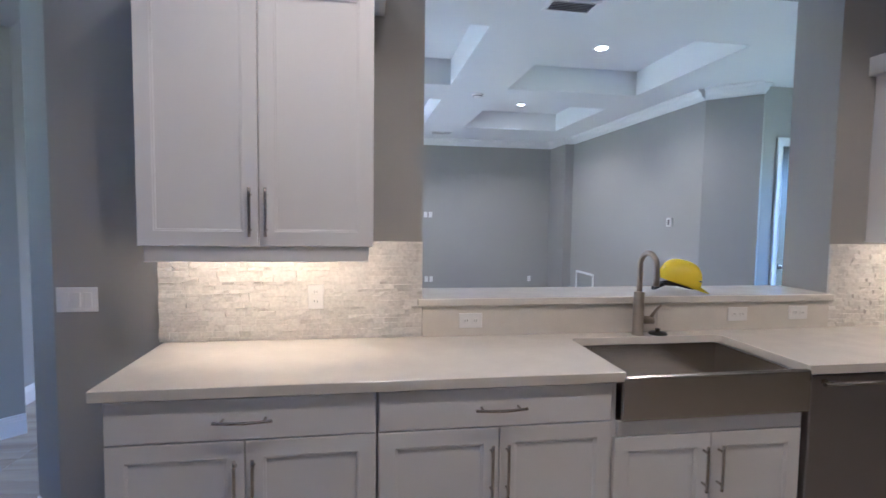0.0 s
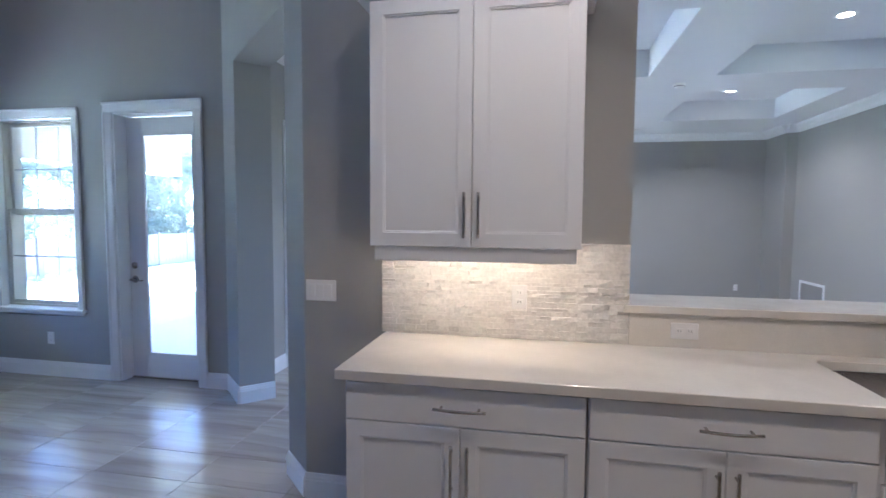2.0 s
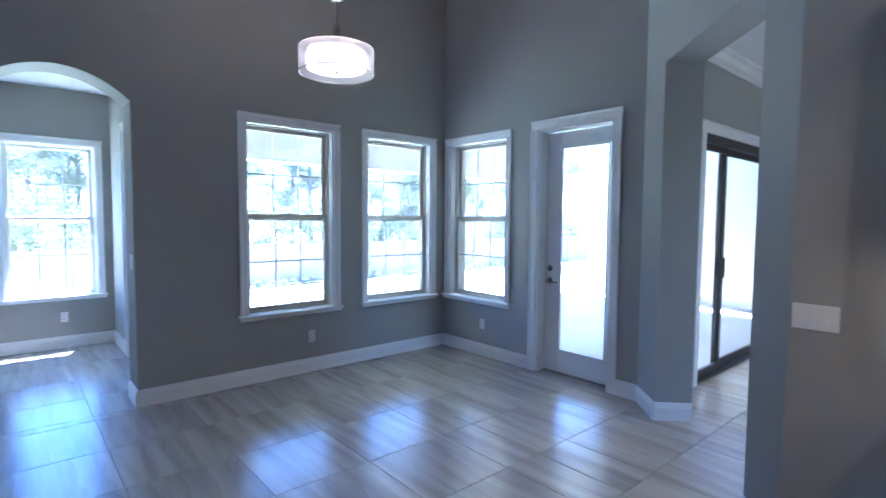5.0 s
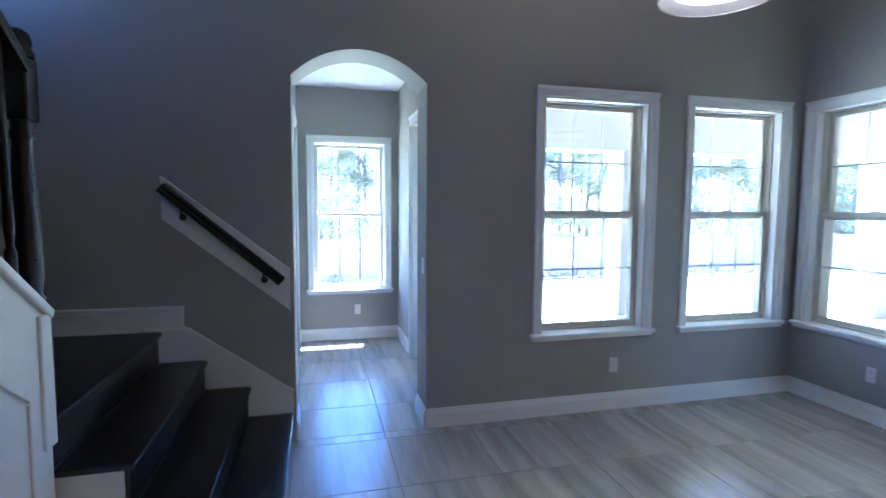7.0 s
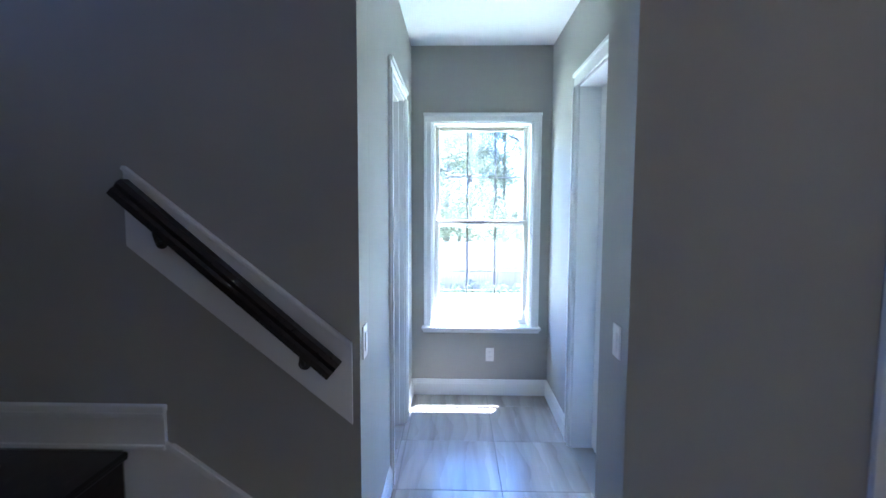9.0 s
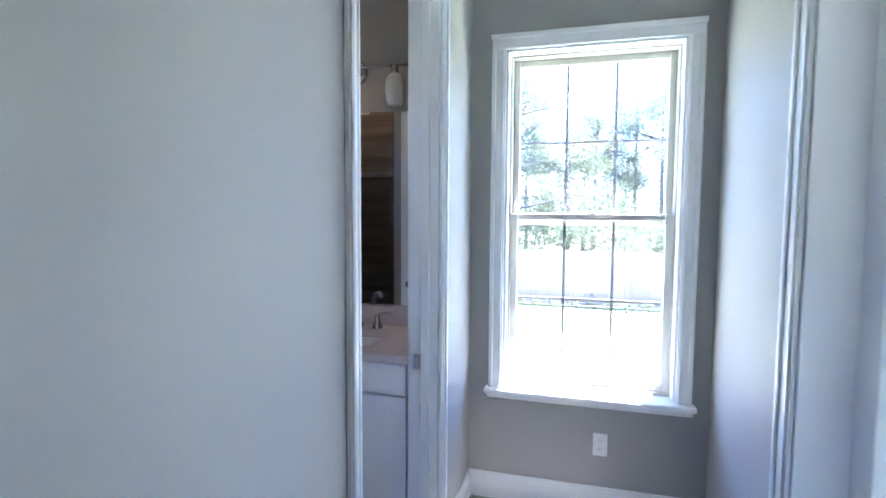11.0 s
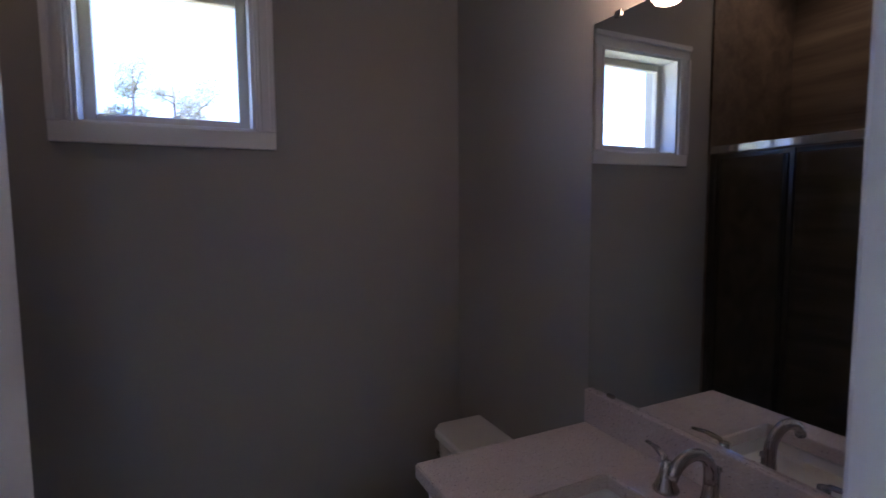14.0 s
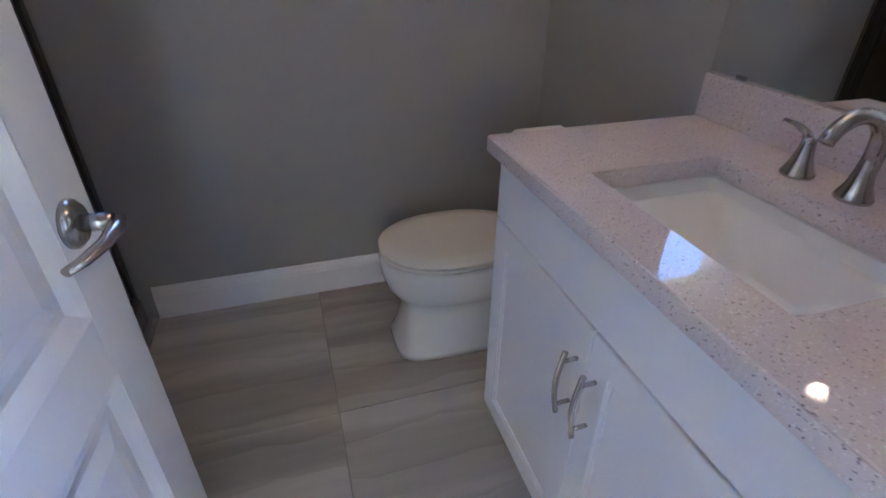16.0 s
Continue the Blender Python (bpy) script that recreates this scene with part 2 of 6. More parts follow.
FENCE = material("weathered fence board", (0.30, 0.225, 0.205), 0.85, grain=0.12, grain_scale=30, stretch=(6, 6, 0.6), vary=0.12)
BARK = material("tree bark", (0.19, 0.16, 0.14), 0.9, grain=0.2, grain_scale=20, bump=0.5, bump_scale=30)
LEAF = material("leaf", (0.145, 0.165, 0.11), 0.6, grain=0.3, grain_scale=1.5, blotch=0.25, blotch_scale=0.5)
leaf_tree = LEAF.node_tree
leaf_translucent, leaf_mix = leaf_tree.nodes.new("ShaderNodeBsdfTranslucent"), leaf_tree.nodes.new("ShaderNodeMixShader")
leaf_translucent.inputs[0].default_value, leaf_mix.inputs[0].default_value = (0.17, 0.19, 0.12, 1), 0.35
leaf_tree.links.new(leaf_tree.nodes["Principled BSDF"].outputs[0], leaf_mix.inputs[1])
leaf_tree.links.new(leaf_translucent.outputs[0], leaf_mix.inputs[2])
leaf_tree.links.new(leaf_mix.outputs[0], leaf_tree.nodes["Material Output"].inputs[0])
STUCCO = material("white stucco", (0.62, 0.59, 0.53), 0.9, bump=0.4, bump_scale=60, blotch=0.03)
CONCRETE = material("pale concrete pavers", (0.58, 0.555, 0.515), 0.85, grain=0.08, grain_scale=40, blotch=0.06)
# Sunlit glare and extra bounce are put into this grass's pale colour.
BRIGHT_GRASS = material("grass paled for sun glare", (0.50, 0.56, 0.38), 0.95, grain=0.08, grain_scale=20, blotch=0.08, blotch_scale=0.6, bump=0.3, bump_scale=20)
LAMP_GLASS = emitter("lit opal glass", (1.0, 0.66, 0.38), 1.3)


def milky(name, color, share):
    """Pale material that lets soft light through."""
    m = bpy.data.materials.new(name)
    m.use_nodes = True
    nt = m.node_tree
    b = nt.nodes["Principled BSDF"]
    b.inputs["Base Color"].default_value = (*color, 1)
    b.inputs["Roughness"].default_value = 0.3
    tl = nt.nodes.new("ShaderNodeBsdfTranslucent")
    tl.inputs[0].default_value = (*color, 1)
    mix = nt.nodes.new("ShaderNodeMixShader")
    mix.inputs[0].default_value = share
    nt.links.new(b.outputs[0], mix.inputs[1])
    nt.links.new(tl.outputs[0], mix.inputs[2])
    nt.links.new(mix.outputs[0], nt.nodes["Material Output"].inputs[0])
    return m


OPAL = milky("unlit opal glass", (0.88, 0.84, 0.78), 0.5)
# Pale upright bars; the translucency stands in for window glare over them.
GLARE_BAR = milky("pale grille bar washed by glare", (0.88, 0.86, 0.82), 0.36)
CAN_GLOW = emitter("lit downlight lens", (1.0, 0.86, 0.66), 3.0)
DIM_GLOW = emitter("dim downlight lens", (1.0, 0.72, 0.45), 0.7)
SHADE_GLOW = emitter("lit inner diffuser", (1.0, 0.80, 0.66), 0.15)
STRIP_GLOW = emitter("under-cabinet light strip", (1.0, 0.70, 0.38), 1.2)


# ---- mesh helpers ----
def bm_box(bm, x0, x1, y0, y1, z0, z1, bevel=0.0, seg=1):
    vs = [bm.verts.new((x, y, z)) for x in (x0, x1) for y in (y0, y1) for z in (z0, z1)]
    fs = [bm.faces.new([vs[i] for i in q]) for q in ((0, 1, 3, 2), (4, 6, 7, 5), (0, 4, 5, 1), (2, 3, 7, 6), (0, 2, 6, 4), (1, 5, 7, 3))]
    if bevel:
        es = list({e for f in fs for e in f.edges})
        bmesh.ops.bevel(bm, geom=es, offset=bevel, segments=seg, profile=0.5, affect="EDGES")
    return bm


def box(x0, x1, y0, y1, z0, z1, bevel=0.0, seg=1):
    return bm_box(bmesh.new(), x0, x1, y0, y1, z0, z1, bevel, seg)


def prism(pts, axis, a0, a1, bevel=0.0):
    """A polygon extruded along an axis: pts are (y, z), (x, z) or (x, y)."""
    bm = bmesh.new()

    def put(p, a):
        return {"x": (a, p[0], p[1]), "y": (p[0], a, p[1]), "z": (p[0], p[1], a)}[axis]

    lo = [bm.verts.new(put(p, a0)) for p in pts]
    hi = [bm.verts.new(put(p, a1)) for p in pts]
    n = len(pts)
    bm.faces.new(lo)
    bm.faces.new(hi[::-1])
    for i in range(n):
        bm.faces.new((lo[i], hi[i], hi[(i + 1) % n], lo[(i + 1) % n]))
    bmesh.ops.recalc_face_normals(bm, faces=bm.faces)
    if bevel:
        bmesh.ops.bevel(bm, geom=list(bm.edges), offset=bevel, segments=1, affect="EDGES")
    return bm


def lathe(profile, seg=32, at=(0, 0, 0), arc=1.0):
    """A turned body: profile is (radius, z) from bottom to top."""
    bm = bmesh.new()
    rings = []
    for r, z in profile:
        if r < 1e-6:
            rings.append([bm.verts.new((at[0], at[1], at[2] + z))])
        else:
            rings.append([bm.verts.new((at[0] + r * math.cos(2 * math.pi * i / seg), at[1] + r * math.sin(2 * math.pi * i / seg), at[2] + z)) for i in range(seg)])
    for a, b in zip(rings, rings[1:]):
        for i in range(seg):
            j = (i + 1) % seg
            if len(a) == 1 and len(b) > 1:
                bm.faces.new((a[0], b[j], b[i]))
            elif len(b) == 1 and len(a) > 1:
                bm.faces.new((a[i], a[j], b[0]))
            elif len(a) > 1:
                bm.faces.new((a[i], a[j], b[j], b[i]))
    bmesh.ops.recalc_face_normals(bm, faces=bm.faces)
    for f in bm.faces:
        f.smooth = True
    return bm


def tube(points, radius, seg=12, flat=1.0):
    """A bent round bar through points; radius may be a list."""
    bm = bmesh.new()
    pts = [Vector(p) for p in points]
    radii = radius if isinstance(radius, (list, tuple)) else [radius] * len(pts)
    rings, up = [], Vector((0, 0, 1))
    for i, p in enumerate(pts):
        d = (pts[min(i + 1, len(pts) - 1)] - pts[max(i - 1, 0)]).normalized()
        side = d.cross(up)
        if side.length < 0.2:
            side = d.cross(Vector((0, 1, 0)) if i == 0 or not rings else last)
        side.normalize()
        top = side.cross(d).normalized()
        last = top
        rings.append([bm.verts.new(p + radii[i] * (math.cos(2 * math.pi * k / seg) * side + flat * math.sin(2 * math.pi * k / seg) * top)) for k in range(seg)])
    for a, b in zip(rings, rings[1:]):
        # match the nearest start so that the tube does not twist
        s = min(range(seg), key=lambda s: (a[0].co - b[s].co).length)
        for k in range(seg):
            j = (k + 1) % seg
            bm.faces.new((a[k], a[j], b[(j + s) % seg], b[(k + s) % seg]))
        b[:] = b[s:] + b[:s]
    bm.faces.new(rings[0][::-1])
    bm.faces.new(rings[-1])
    bmesh.ops.recalc_face_normals(bm, faces=bm.faces)
    for f in bm.faces:
        f.smooth = len(f.verts) == 4
    return bm


def turn_bm(bm, m):
    bmesh.ops.transform(bm, matrix=m, verts=bm.verts)
    return bm


def joined(*bms):
    out = bmesh.new()
    for b in bms:
        me = bpy.data.meshes.new("tmp")
        b.to_mesh(me)
        b.free()
        out.from_mesh(me)
        bpy.data.meshes.remove(me)
    return out


def mesh_ob(name, bm, mat, recalc=True):
    if recalc:
        bmesh.ops.recalc_face_normals(bm, faces=bm.faces)
    me = bpy.data.meshes.new(name)
    bm.to_mesh(me)
    bm.free()
    for m in mat if isinstance(mat, (list, tuple)) else (mat,):
        me.materials.append(m)
    return new(name, me)


def part(name, bm, mat, parent, label=""):
    """One mesh object under a thing or a part. Coordinates are the thing's own frame in world metres."""
    o = mesh_ob(name, bm, mat)
    o.parent = parent
    root = parent
    while root.parent:
        root = root.parent
    o.matrix_parent_inverse = Matrix.Identity(4)
    if parent is root and root.type == "EMPTY":
        o.location = -Vector(root.location)
    elif parent is not root:
        o.location = (0, 0, 0)
    return tagged(o, label) if label else o


def thing(name, base, label, category, group=""):
    """An empty at the thing's base, for its parts; parts are given in world metres."""
    e = new(name)
    e.location = base
    e.empty_display_size = 0.1
    return tagged(e, label, category, group)


def structure(name, bm, mat, label, category):
    return tagged(mesh_ob(name, bm, mat), label, category, kind="structure")


def slab_wall(axis, face, thick, a0, a1, z0, z1, holes=()):
    """A wall with openings right through. axis 'x': the wall runs along x between y=face and y=face+thick; 'y' likewise.
    holes are (a0, a1, z0, z1)."""
    bm = bmesh.new()
    A = sorted({a0, a1, *(h[0] for h in holes), *(h[1] for h in holes)})
    Z = sorted({z0, z1, *(h[2] for h in holes), *(h[3] for h in holes)})

    def solid(i, k):
        if not (0 <= i < len(A) - 1 and 0 <= k < len(Z) - 1):
            return False
        a, z = (A[i] + A[i + 1]) / 2, (Z[k] + Z[k + 1]) / 2
        return not any(h[0] < a < h[1] and h[2] < z < h[3] for h in holes)

    cache = {}

    def v(a, d, z):
        key = (a, d, z)
        if key not in cache:
            cache[key] = bm.verts.new((a, d, z) if axis == "x" else (d, a, z))
        return cache[key]

    d0, d1 = face, face + thick
    for i in range(len(A) - 1):
        for k in range(len(Z) - 1):
            if not solid(i, k):
                continue
            a, b, c, d = A[i], A[i + 1], Z[k], Z[k + 1]
            bm.faces.new((v(a, d0, c), v(b, d0, c), v(b, d0, d), v(a, d0, d)))
            bm.faces.new((v(a, d1, c), v(a, d1, d), v(b, d1, d), v(b, d1, c)))
            if not solid(i - 1, k):
                bm.faces.new((v(a, d0, c), v(a, d0, d), v(a, d1, d), v(a, d1, c)))
            if not solid(i + 1, k):
                bm.faces.new((v(b, d0, c), v(b, d1, c), v(b, d1, d), v(b, d0, d)))
            if not solid(i, k - 1):
                bm.faces.new((v(a, d0, c), v(a, d1, c), v(b, d1, c), v(b, d0, c)))
            if not solid(i, k + 1):
                bm.faces.new((v(a, d0, d), v(b, d0, d), v(b, d1, d), v(a, d1, d)))
    return bm


# ---- plan ----
KY = 2.74          # kitchen wall face
WX = -4.63         # nook and stair wall face
NY = 4.132         # nook north wall face
HX = -7.215        # hall end wall face
HS, HN = 0.005, 1.155   # hall side walls
BX = -7.165        # bath vanity wall face
BS, BN = -1.833, -0.11  # bath window wall, bath side of the hall wall
FC = 3.05          # kitchen and family ceiling
HC = 2.91          # hall ceiling
TALL = 5.4         # nook ceiling
WIN_Z = (0.625, 2.355)
HALL_Z = (0.595, 2.30)
W1, W2 = (1.808, 2.667), (3.064, 3.925)
WN = (-4.525, -3.650)
HW = (0.178, 1.003)

# ---- structure ----
structure("wall_west", joined(
    slab_wall("y", WX, -0.20, -2.1, NY + 0.25, 0, TALL, [(*W1, *WIN_Z), (*W2, *WIN_Z), (0.06, 0.94, 0, 2.575)]),
    prism([(0.06, 2.5751)] + [(0.5 + 0.44 * u, 2.575 - 0.19 * u * u * (0.88 + 0.12 * u * u)) for u in [i / 12 - 1 for i in range(25)]] + [(0.94, 2.5751)],
          "x", WX - 0.20, WX)), PAINT, "greige painted wall with two windows and an arched opening", "wall")
structure("wall_north", slab_wall("x", NY, 0.25, WX - 0.2, -2.16, 0, TALL, [(*WN, *WIN_Z), (-3.233, -2.437, 0, 2.372)]), PAINT, "greige painted wall with a window and a glazed door", "wall")
structure("wall_diagonal", joined(
    prism([(-2.16, 4.132), (-1.875, 3.855), (-1.68, 4.05), (-2.01, 4.382), (-2.16, 4.382)], "z", 0, TALL),
    prism([(-0.758, KY), (-0.965, 2.945), (-0.77, 3.14), (-0.57, KY + 0.3), (-0.57, KY)], "z", 0, TALL),
    prism([(-1.8751, 3.8551), (-0.9649, 2.9449), (-0.7699, 3.1399), (-1.6801, 4.0501)], "z", 2.66, TALL)), PAINT, "greige painted diagonal wall with a wide cased opening", "wall")
structure("wall_kitchen", slab_wall("x", KY, 0.3, -0.57, 4.6, 0, FC, [(0.842, 3.08, 1.0645, 2.78)]), PAINT, "greige painted kitchen wall with a wide pass-through", "wall")
structure("wall_kitchen_east", slab_wall("y", 4.6, 0.2, -3.2, KY, 0, FC), PAINT, "plain greige painted wall", "wall")
structure("wall_south", joined(slab_wall("x", -3.2, -0.2, -1.2, 4.8, 0, TALL), slab_wall("y", -1.35, 0.15, -3.2, -1.9, 0, TALL)), PAINT, "plain greige painted wall", "wall")
structure("wall_stair_south", slab_wall("x", -1.9, -0.35, WX, -1.2, 0, TALL, [(-4.59, -4.2, 2.7, 3.7)]), PAINT, "greige painted stairwell wall with a high window opening", "wall")
structure("wall_upper", slab_wall("y", -0.9, 0.15, -3.2, KY, FC + 0.1, TALL), PAINT, "greige painted wall above the kitchen ceiling edge", "wall")
structure("ceiling_kitchen", box(-0.9, 4.8, -3.4, KY + 0.2, FC, FC + 0.1), CEIL, "flat white kitchen ceiling", "ceiling")
structure("ceiling_nook", box(WX - 0.2, -0.75, -3.4, NY + 0.25, TALL, TALL + 0.1), CEIL, "high white ceiling over nook and stairs", "ceiling")

# family room behind the pass-through
FX0, FX1, FY1 = -2.01, 4.60, 10.55
structure("wall_family_west", slab_wall("y", FX0, -0.15, 4.382, FY1 + 0.2, 0, 3.45, [(4.93, 9.6, 0, 2.30)]), PAINT, "greige painted wall with a tall sliding glass door", "wall")
structure("wall_family_north", joined(slab_wall("x", FY1, 0.2, FX0, FX1 + 0.2, 0, 3.45), box(4.43, FX1 + 0.002, 9.76, FY1 + 0.002, 0, FC)), PAINT, "greige painted wall with a corner pilaster", "wall")
structure("wall_family_east", joined(slab_wall("y", FX1, 0.2, 5.92, FY1, 0, 3.45),
          prism([(4.60, 5.92), (5.02, 5.50), (5.16, 5.64), (4.80, 6.0)], "z", 0, 3.45)), PAINT, "greige painted wall with an angled return", "wall")
structure("wall_gallery", joined(slab_wall("y", 7.2, 0.2, KY, 5.7, 0, 3.45, [(3.2, 4.6, 0.1, 2.4)]), slab_wall("x", 5.65, 0.2, 5.02, 7.4, 0, 3.45, [(5.42, 6.25, 0, 2.39)]),
          slab_wall("x", KY, 0.2, 4.6, 7.4, 0, 3.45)), PAINT, "greige painted gallery walls beside the family room", "wall")
COFFERS = [(2.285, 3.965, 4.465, 6.40), (2.285, 3.965, 7.19, 9.12), (-0.10, 1.575, 4.465, 6.36), (-0.10, 1.575, 7.10, 9.12)]


CORNER = [(-2.16, 4.465), (-0.10, 4.465), (-0.10, KY + 0.2), (-0.60, KY + 0.26), (-2.01, 4.37), (-2.16, 4.37)]   # cut back along the diagonal wall


def coffered():
    bm = bmesh.new()
    X = sorted({FX0 - 0.15, 7.4, *(c[0] for c in COFFERS), *(c[1] for c in COFFERS)})
    Y = sorted({KY + 0.2, FY1 + 0.2, *(c[2] for c in COFFERS), *(c[3] for c in COFFERS)})
    for a, b in zip(X, X[1:]):
        for c, d in zip(Y, Y[1:]):
            z = FC + 0.30 if any(q[0] <= a < q[1] and q[2] <= c < q[3] for q in COFFERS) else FC
            if a < -0.2 and c < 4.0:
                bm.faces.new([bm.verts.new((*p, z)) for p in CORNER])
                continue
            bm.faces.new([bm.verts.new(p) for p in ((a, c, z), (a, d, z), (b, d, z), (b, c, z))])
    for x0, x1, y0, y1 in COFFERS:
        ring = [(x0, y0), (x1, y0), (x1, y1), (x0, y1)]
        for p, q in zip(ring, ring[1:] + ring[:1]):
            bm.faces.new([bm.verts.new(v) for v in ((*p, FC), (*q, FC), (*q, FC + 0.3), (*p, FC + 0.3))])
    bmesh.ops.remove_doubles(bm, verts=bm.verts, dist=1e-5)
    return joined(bm, prism([(7.4, FY1 + 0.2), (7.4, KY + 0.2), (-0.10, KY + 0.2), (-0.60, KY + 0.26), (-2.01, 4.37), (-2.16, 4.37), (-2.16, FY1 + 0.2)], "z", FC + 0.32, FC + 0.40))


structure("ceiling_family", coffered(), CEIL, "white coffered family room ceiling", "ceiling")

# hall and bath
structure("wall_hall_end", slab_wall("y", HX, -0.22, HS - 0.06, HN + 0.25, 0, 3.1, [(*HW, *HALL_Z)]), PAINT, "greige painted hall end wall with a tall window", "wall")
DL = (-6.61, -5.834)
structure("wall_hall_south", slab_wall("x", HS, BN - HS, HX - 0.22, WX - 0.2, 0, 3.1, [(*DL, 0, 2.36)]), PAINT, "greige painted hall wall with the bathroom doorway", "wall")
DR = (-6.29, -5.48)
structure("wall_hall_north", slab_wall("x", HN, 0.24, HX - 0.0, WX - 0.2, 0, 3.1, [(*DR, 0, 2.38)]), PAINT, "greige painted hall wall with an outer door", "wall")
structure("wall_arch", joined(
    slab_wall("y", WX - 0.2005, -0.12, HS + 0.001, HN - 0.001, 0, HC - 0.001, [(0.06, 0.94, 0, 2.575)]),
    prism([(0.06, 2.5751)] + [(0.5 + 0.44 * u, 2.575 - 0.19 * u * u * (0.88 + 0.12 * u * u)) for u in [i / 12 - 1 for i in range(25)]] + [(0.94, 2.5751)],
          "x", WX - 0.3205, WX - 0.2005)), PAINT, "greige painted hall side of the arched opening", "wall")
structure("ceiling_hall", box(HX - 0.22, WX - 0.2, BS - 0.2, HN + 0.24, HC, HC + 0.1), CEIL, "flat white hall and bathroom ceiling", "ceiling")
BW = (-6.36, -5.83)
structure("wall_bath_west", slab_wall("y", BX, -0.27, BS - 0.22, BN, 0, 3.1), PAINT, "greige painted bathroom wall behind the vanity", "wall")
structure("wall_bath_south", slab_wall("x", BS, -0.22, BX, WX - 0.2, 0, 3.1, [(*BW, 1.79, 2.29)]), PAINT, "greige painted bathroom wall with a small high window", "wall")
structure("wall_bath_east", joined(slab_wall("y", -5.60, 0.10, -0.95, BN, 0, HC), slab_wall("x", -0.99, 0.04, -5.60, -4.83, 0, HC)), PAINT, "greige painted wall beside the shower", "wall")
structure("wall_shower", joined(slab_wall("y", -4.85, 0.02, BS + 0.012, -1.002, 0, HC), slab_wall("x", -1.002, 0.012, -5.60, -4.85, 0, HC), slab_wall("x", BS, 0.012, -5.575, -4.85, 0, HC)), SHOWER_TILE, "brown tiled shower walls", "wall")

# floors: grout bed, the tiles are laid at the end of the file
structure("floor", joined(box(WX - 0.001, 7.4, -3.4, KY + 0.001, -0.12, -0.004), box(FX0 - 0.15, 7.4, KY, FY1 + 0.2, -0.121, -0.0045), box(WX, -0.57, KY, NY + 0.25, -0.122, -0.005),
          box(HX - 0.2, WX, BS - 0.2, HN + 0.24, -0.123, -0.0055)), GROUT, "grout bed under large streaked porcelain tiles", "floor")

# ---- outside ----
def ground_z(x, y):
    d = max(0.0, max(-x - 9.0, y - 12.0, -y - 6.0, x - 9.0))
    k = min(1.0, d / 11.0)
    return -0.14 - 1.35 * k * k * (3 - 2 * k)


def make_ground():
    bm = bmesh.new()
    s = [-900, -300, -120, -60] + list(range(-40, 41, 2)) + [60, 120, 300, 900]
    grid = [[bm.verts.new((x, y, ground_z(x, y))) for y in s] for x in s]
    for i in range(len(s) - 1):
        for k in range(len(s) - 1):
            bm.faces.new((grid[i][k], grid[i + 1][k], grid[i + 1][k + 1], grid[i][k + 1]))
    return bm


structure("ground", make_ground(), LAWN, "sunlit lawn sloping down to a fence", "ground")
structure("pavement", box(-7.25, -2.02, HN + 0.26, 11.0, -0.16, -0.03, 0.01), CONCRETE, "pale paved porch floor", "pavement")


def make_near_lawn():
    """A strip, paled in colour for sun glare, that follows the fall of the ground, from the house wall out to the lawn.
    """
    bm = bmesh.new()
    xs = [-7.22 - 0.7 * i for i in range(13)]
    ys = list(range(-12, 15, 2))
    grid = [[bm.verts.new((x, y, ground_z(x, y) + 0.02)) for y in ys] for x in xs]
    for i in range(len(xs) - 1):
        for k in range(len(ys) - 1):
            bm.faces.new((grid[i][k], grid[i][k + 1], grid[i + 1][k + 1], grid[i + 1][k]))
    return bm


# Near lawn, coloured paler than grass to throw sunlight up into the rooms.
structure("ground_near", make_near_lawn(), BRIGHT_GRASS, "grass between house and lawn, coloured pale for sun glare and bounce", "lawn")
structure("trim_porch", joined(box(-7.10, -6.80, HN + 0.4, 9.5, 2.27, 3.0), box(-7.40, WX - 0.21, HN + 0.26, 9.5, 3.0, 3.15), box(WX - 0.21, FX0 - 0.17, NY + 0.27, 9.5, 3.0, 3.15)), STUCCO, "pale stucco porch beams and roof", "porch")
for cx, cy in ((-6.95, 4.05), (-6.95, 8.3)):
    c = thing("porch_column", (cx, cy, -0.03), "square white stucco porch column", "column", "porch columns")
    part("shaft", box(cx - 0.17, cx + 0.17, cy - 0.17, cy + 0.17, -0.03, 2.27, 0.01), STUCCO, c)
    part("base", box(cx - 0.21, cx + 0.21, cy - 0.21, cy + 0.21, -0.031, 0.22, 0.015), STUCCO, c)


# ---- openings and trim ----
def frame_map(axis, face, out):
    """World place of (along, outward depth, height) for a wall whose room face is at 'face'; out is the outward sign."""
    if axis == "y":
        return lambda u, d, z: (face + out * d, u, z)
    return lambda u, d, z: (u, face + out * d, z)


def mbox(mp, u0, u1, d0, d1, z0, z1, bevel=0.0):
    a, b = mp(u0, d0, z0), mp(u1, d1, z1)
    return box(min(a[0], b[0]), max(a[0], b[0]), min(a[1], b[1]), max(a[1], b[1]), min(z0, z1), max(z0, z1), bevel)


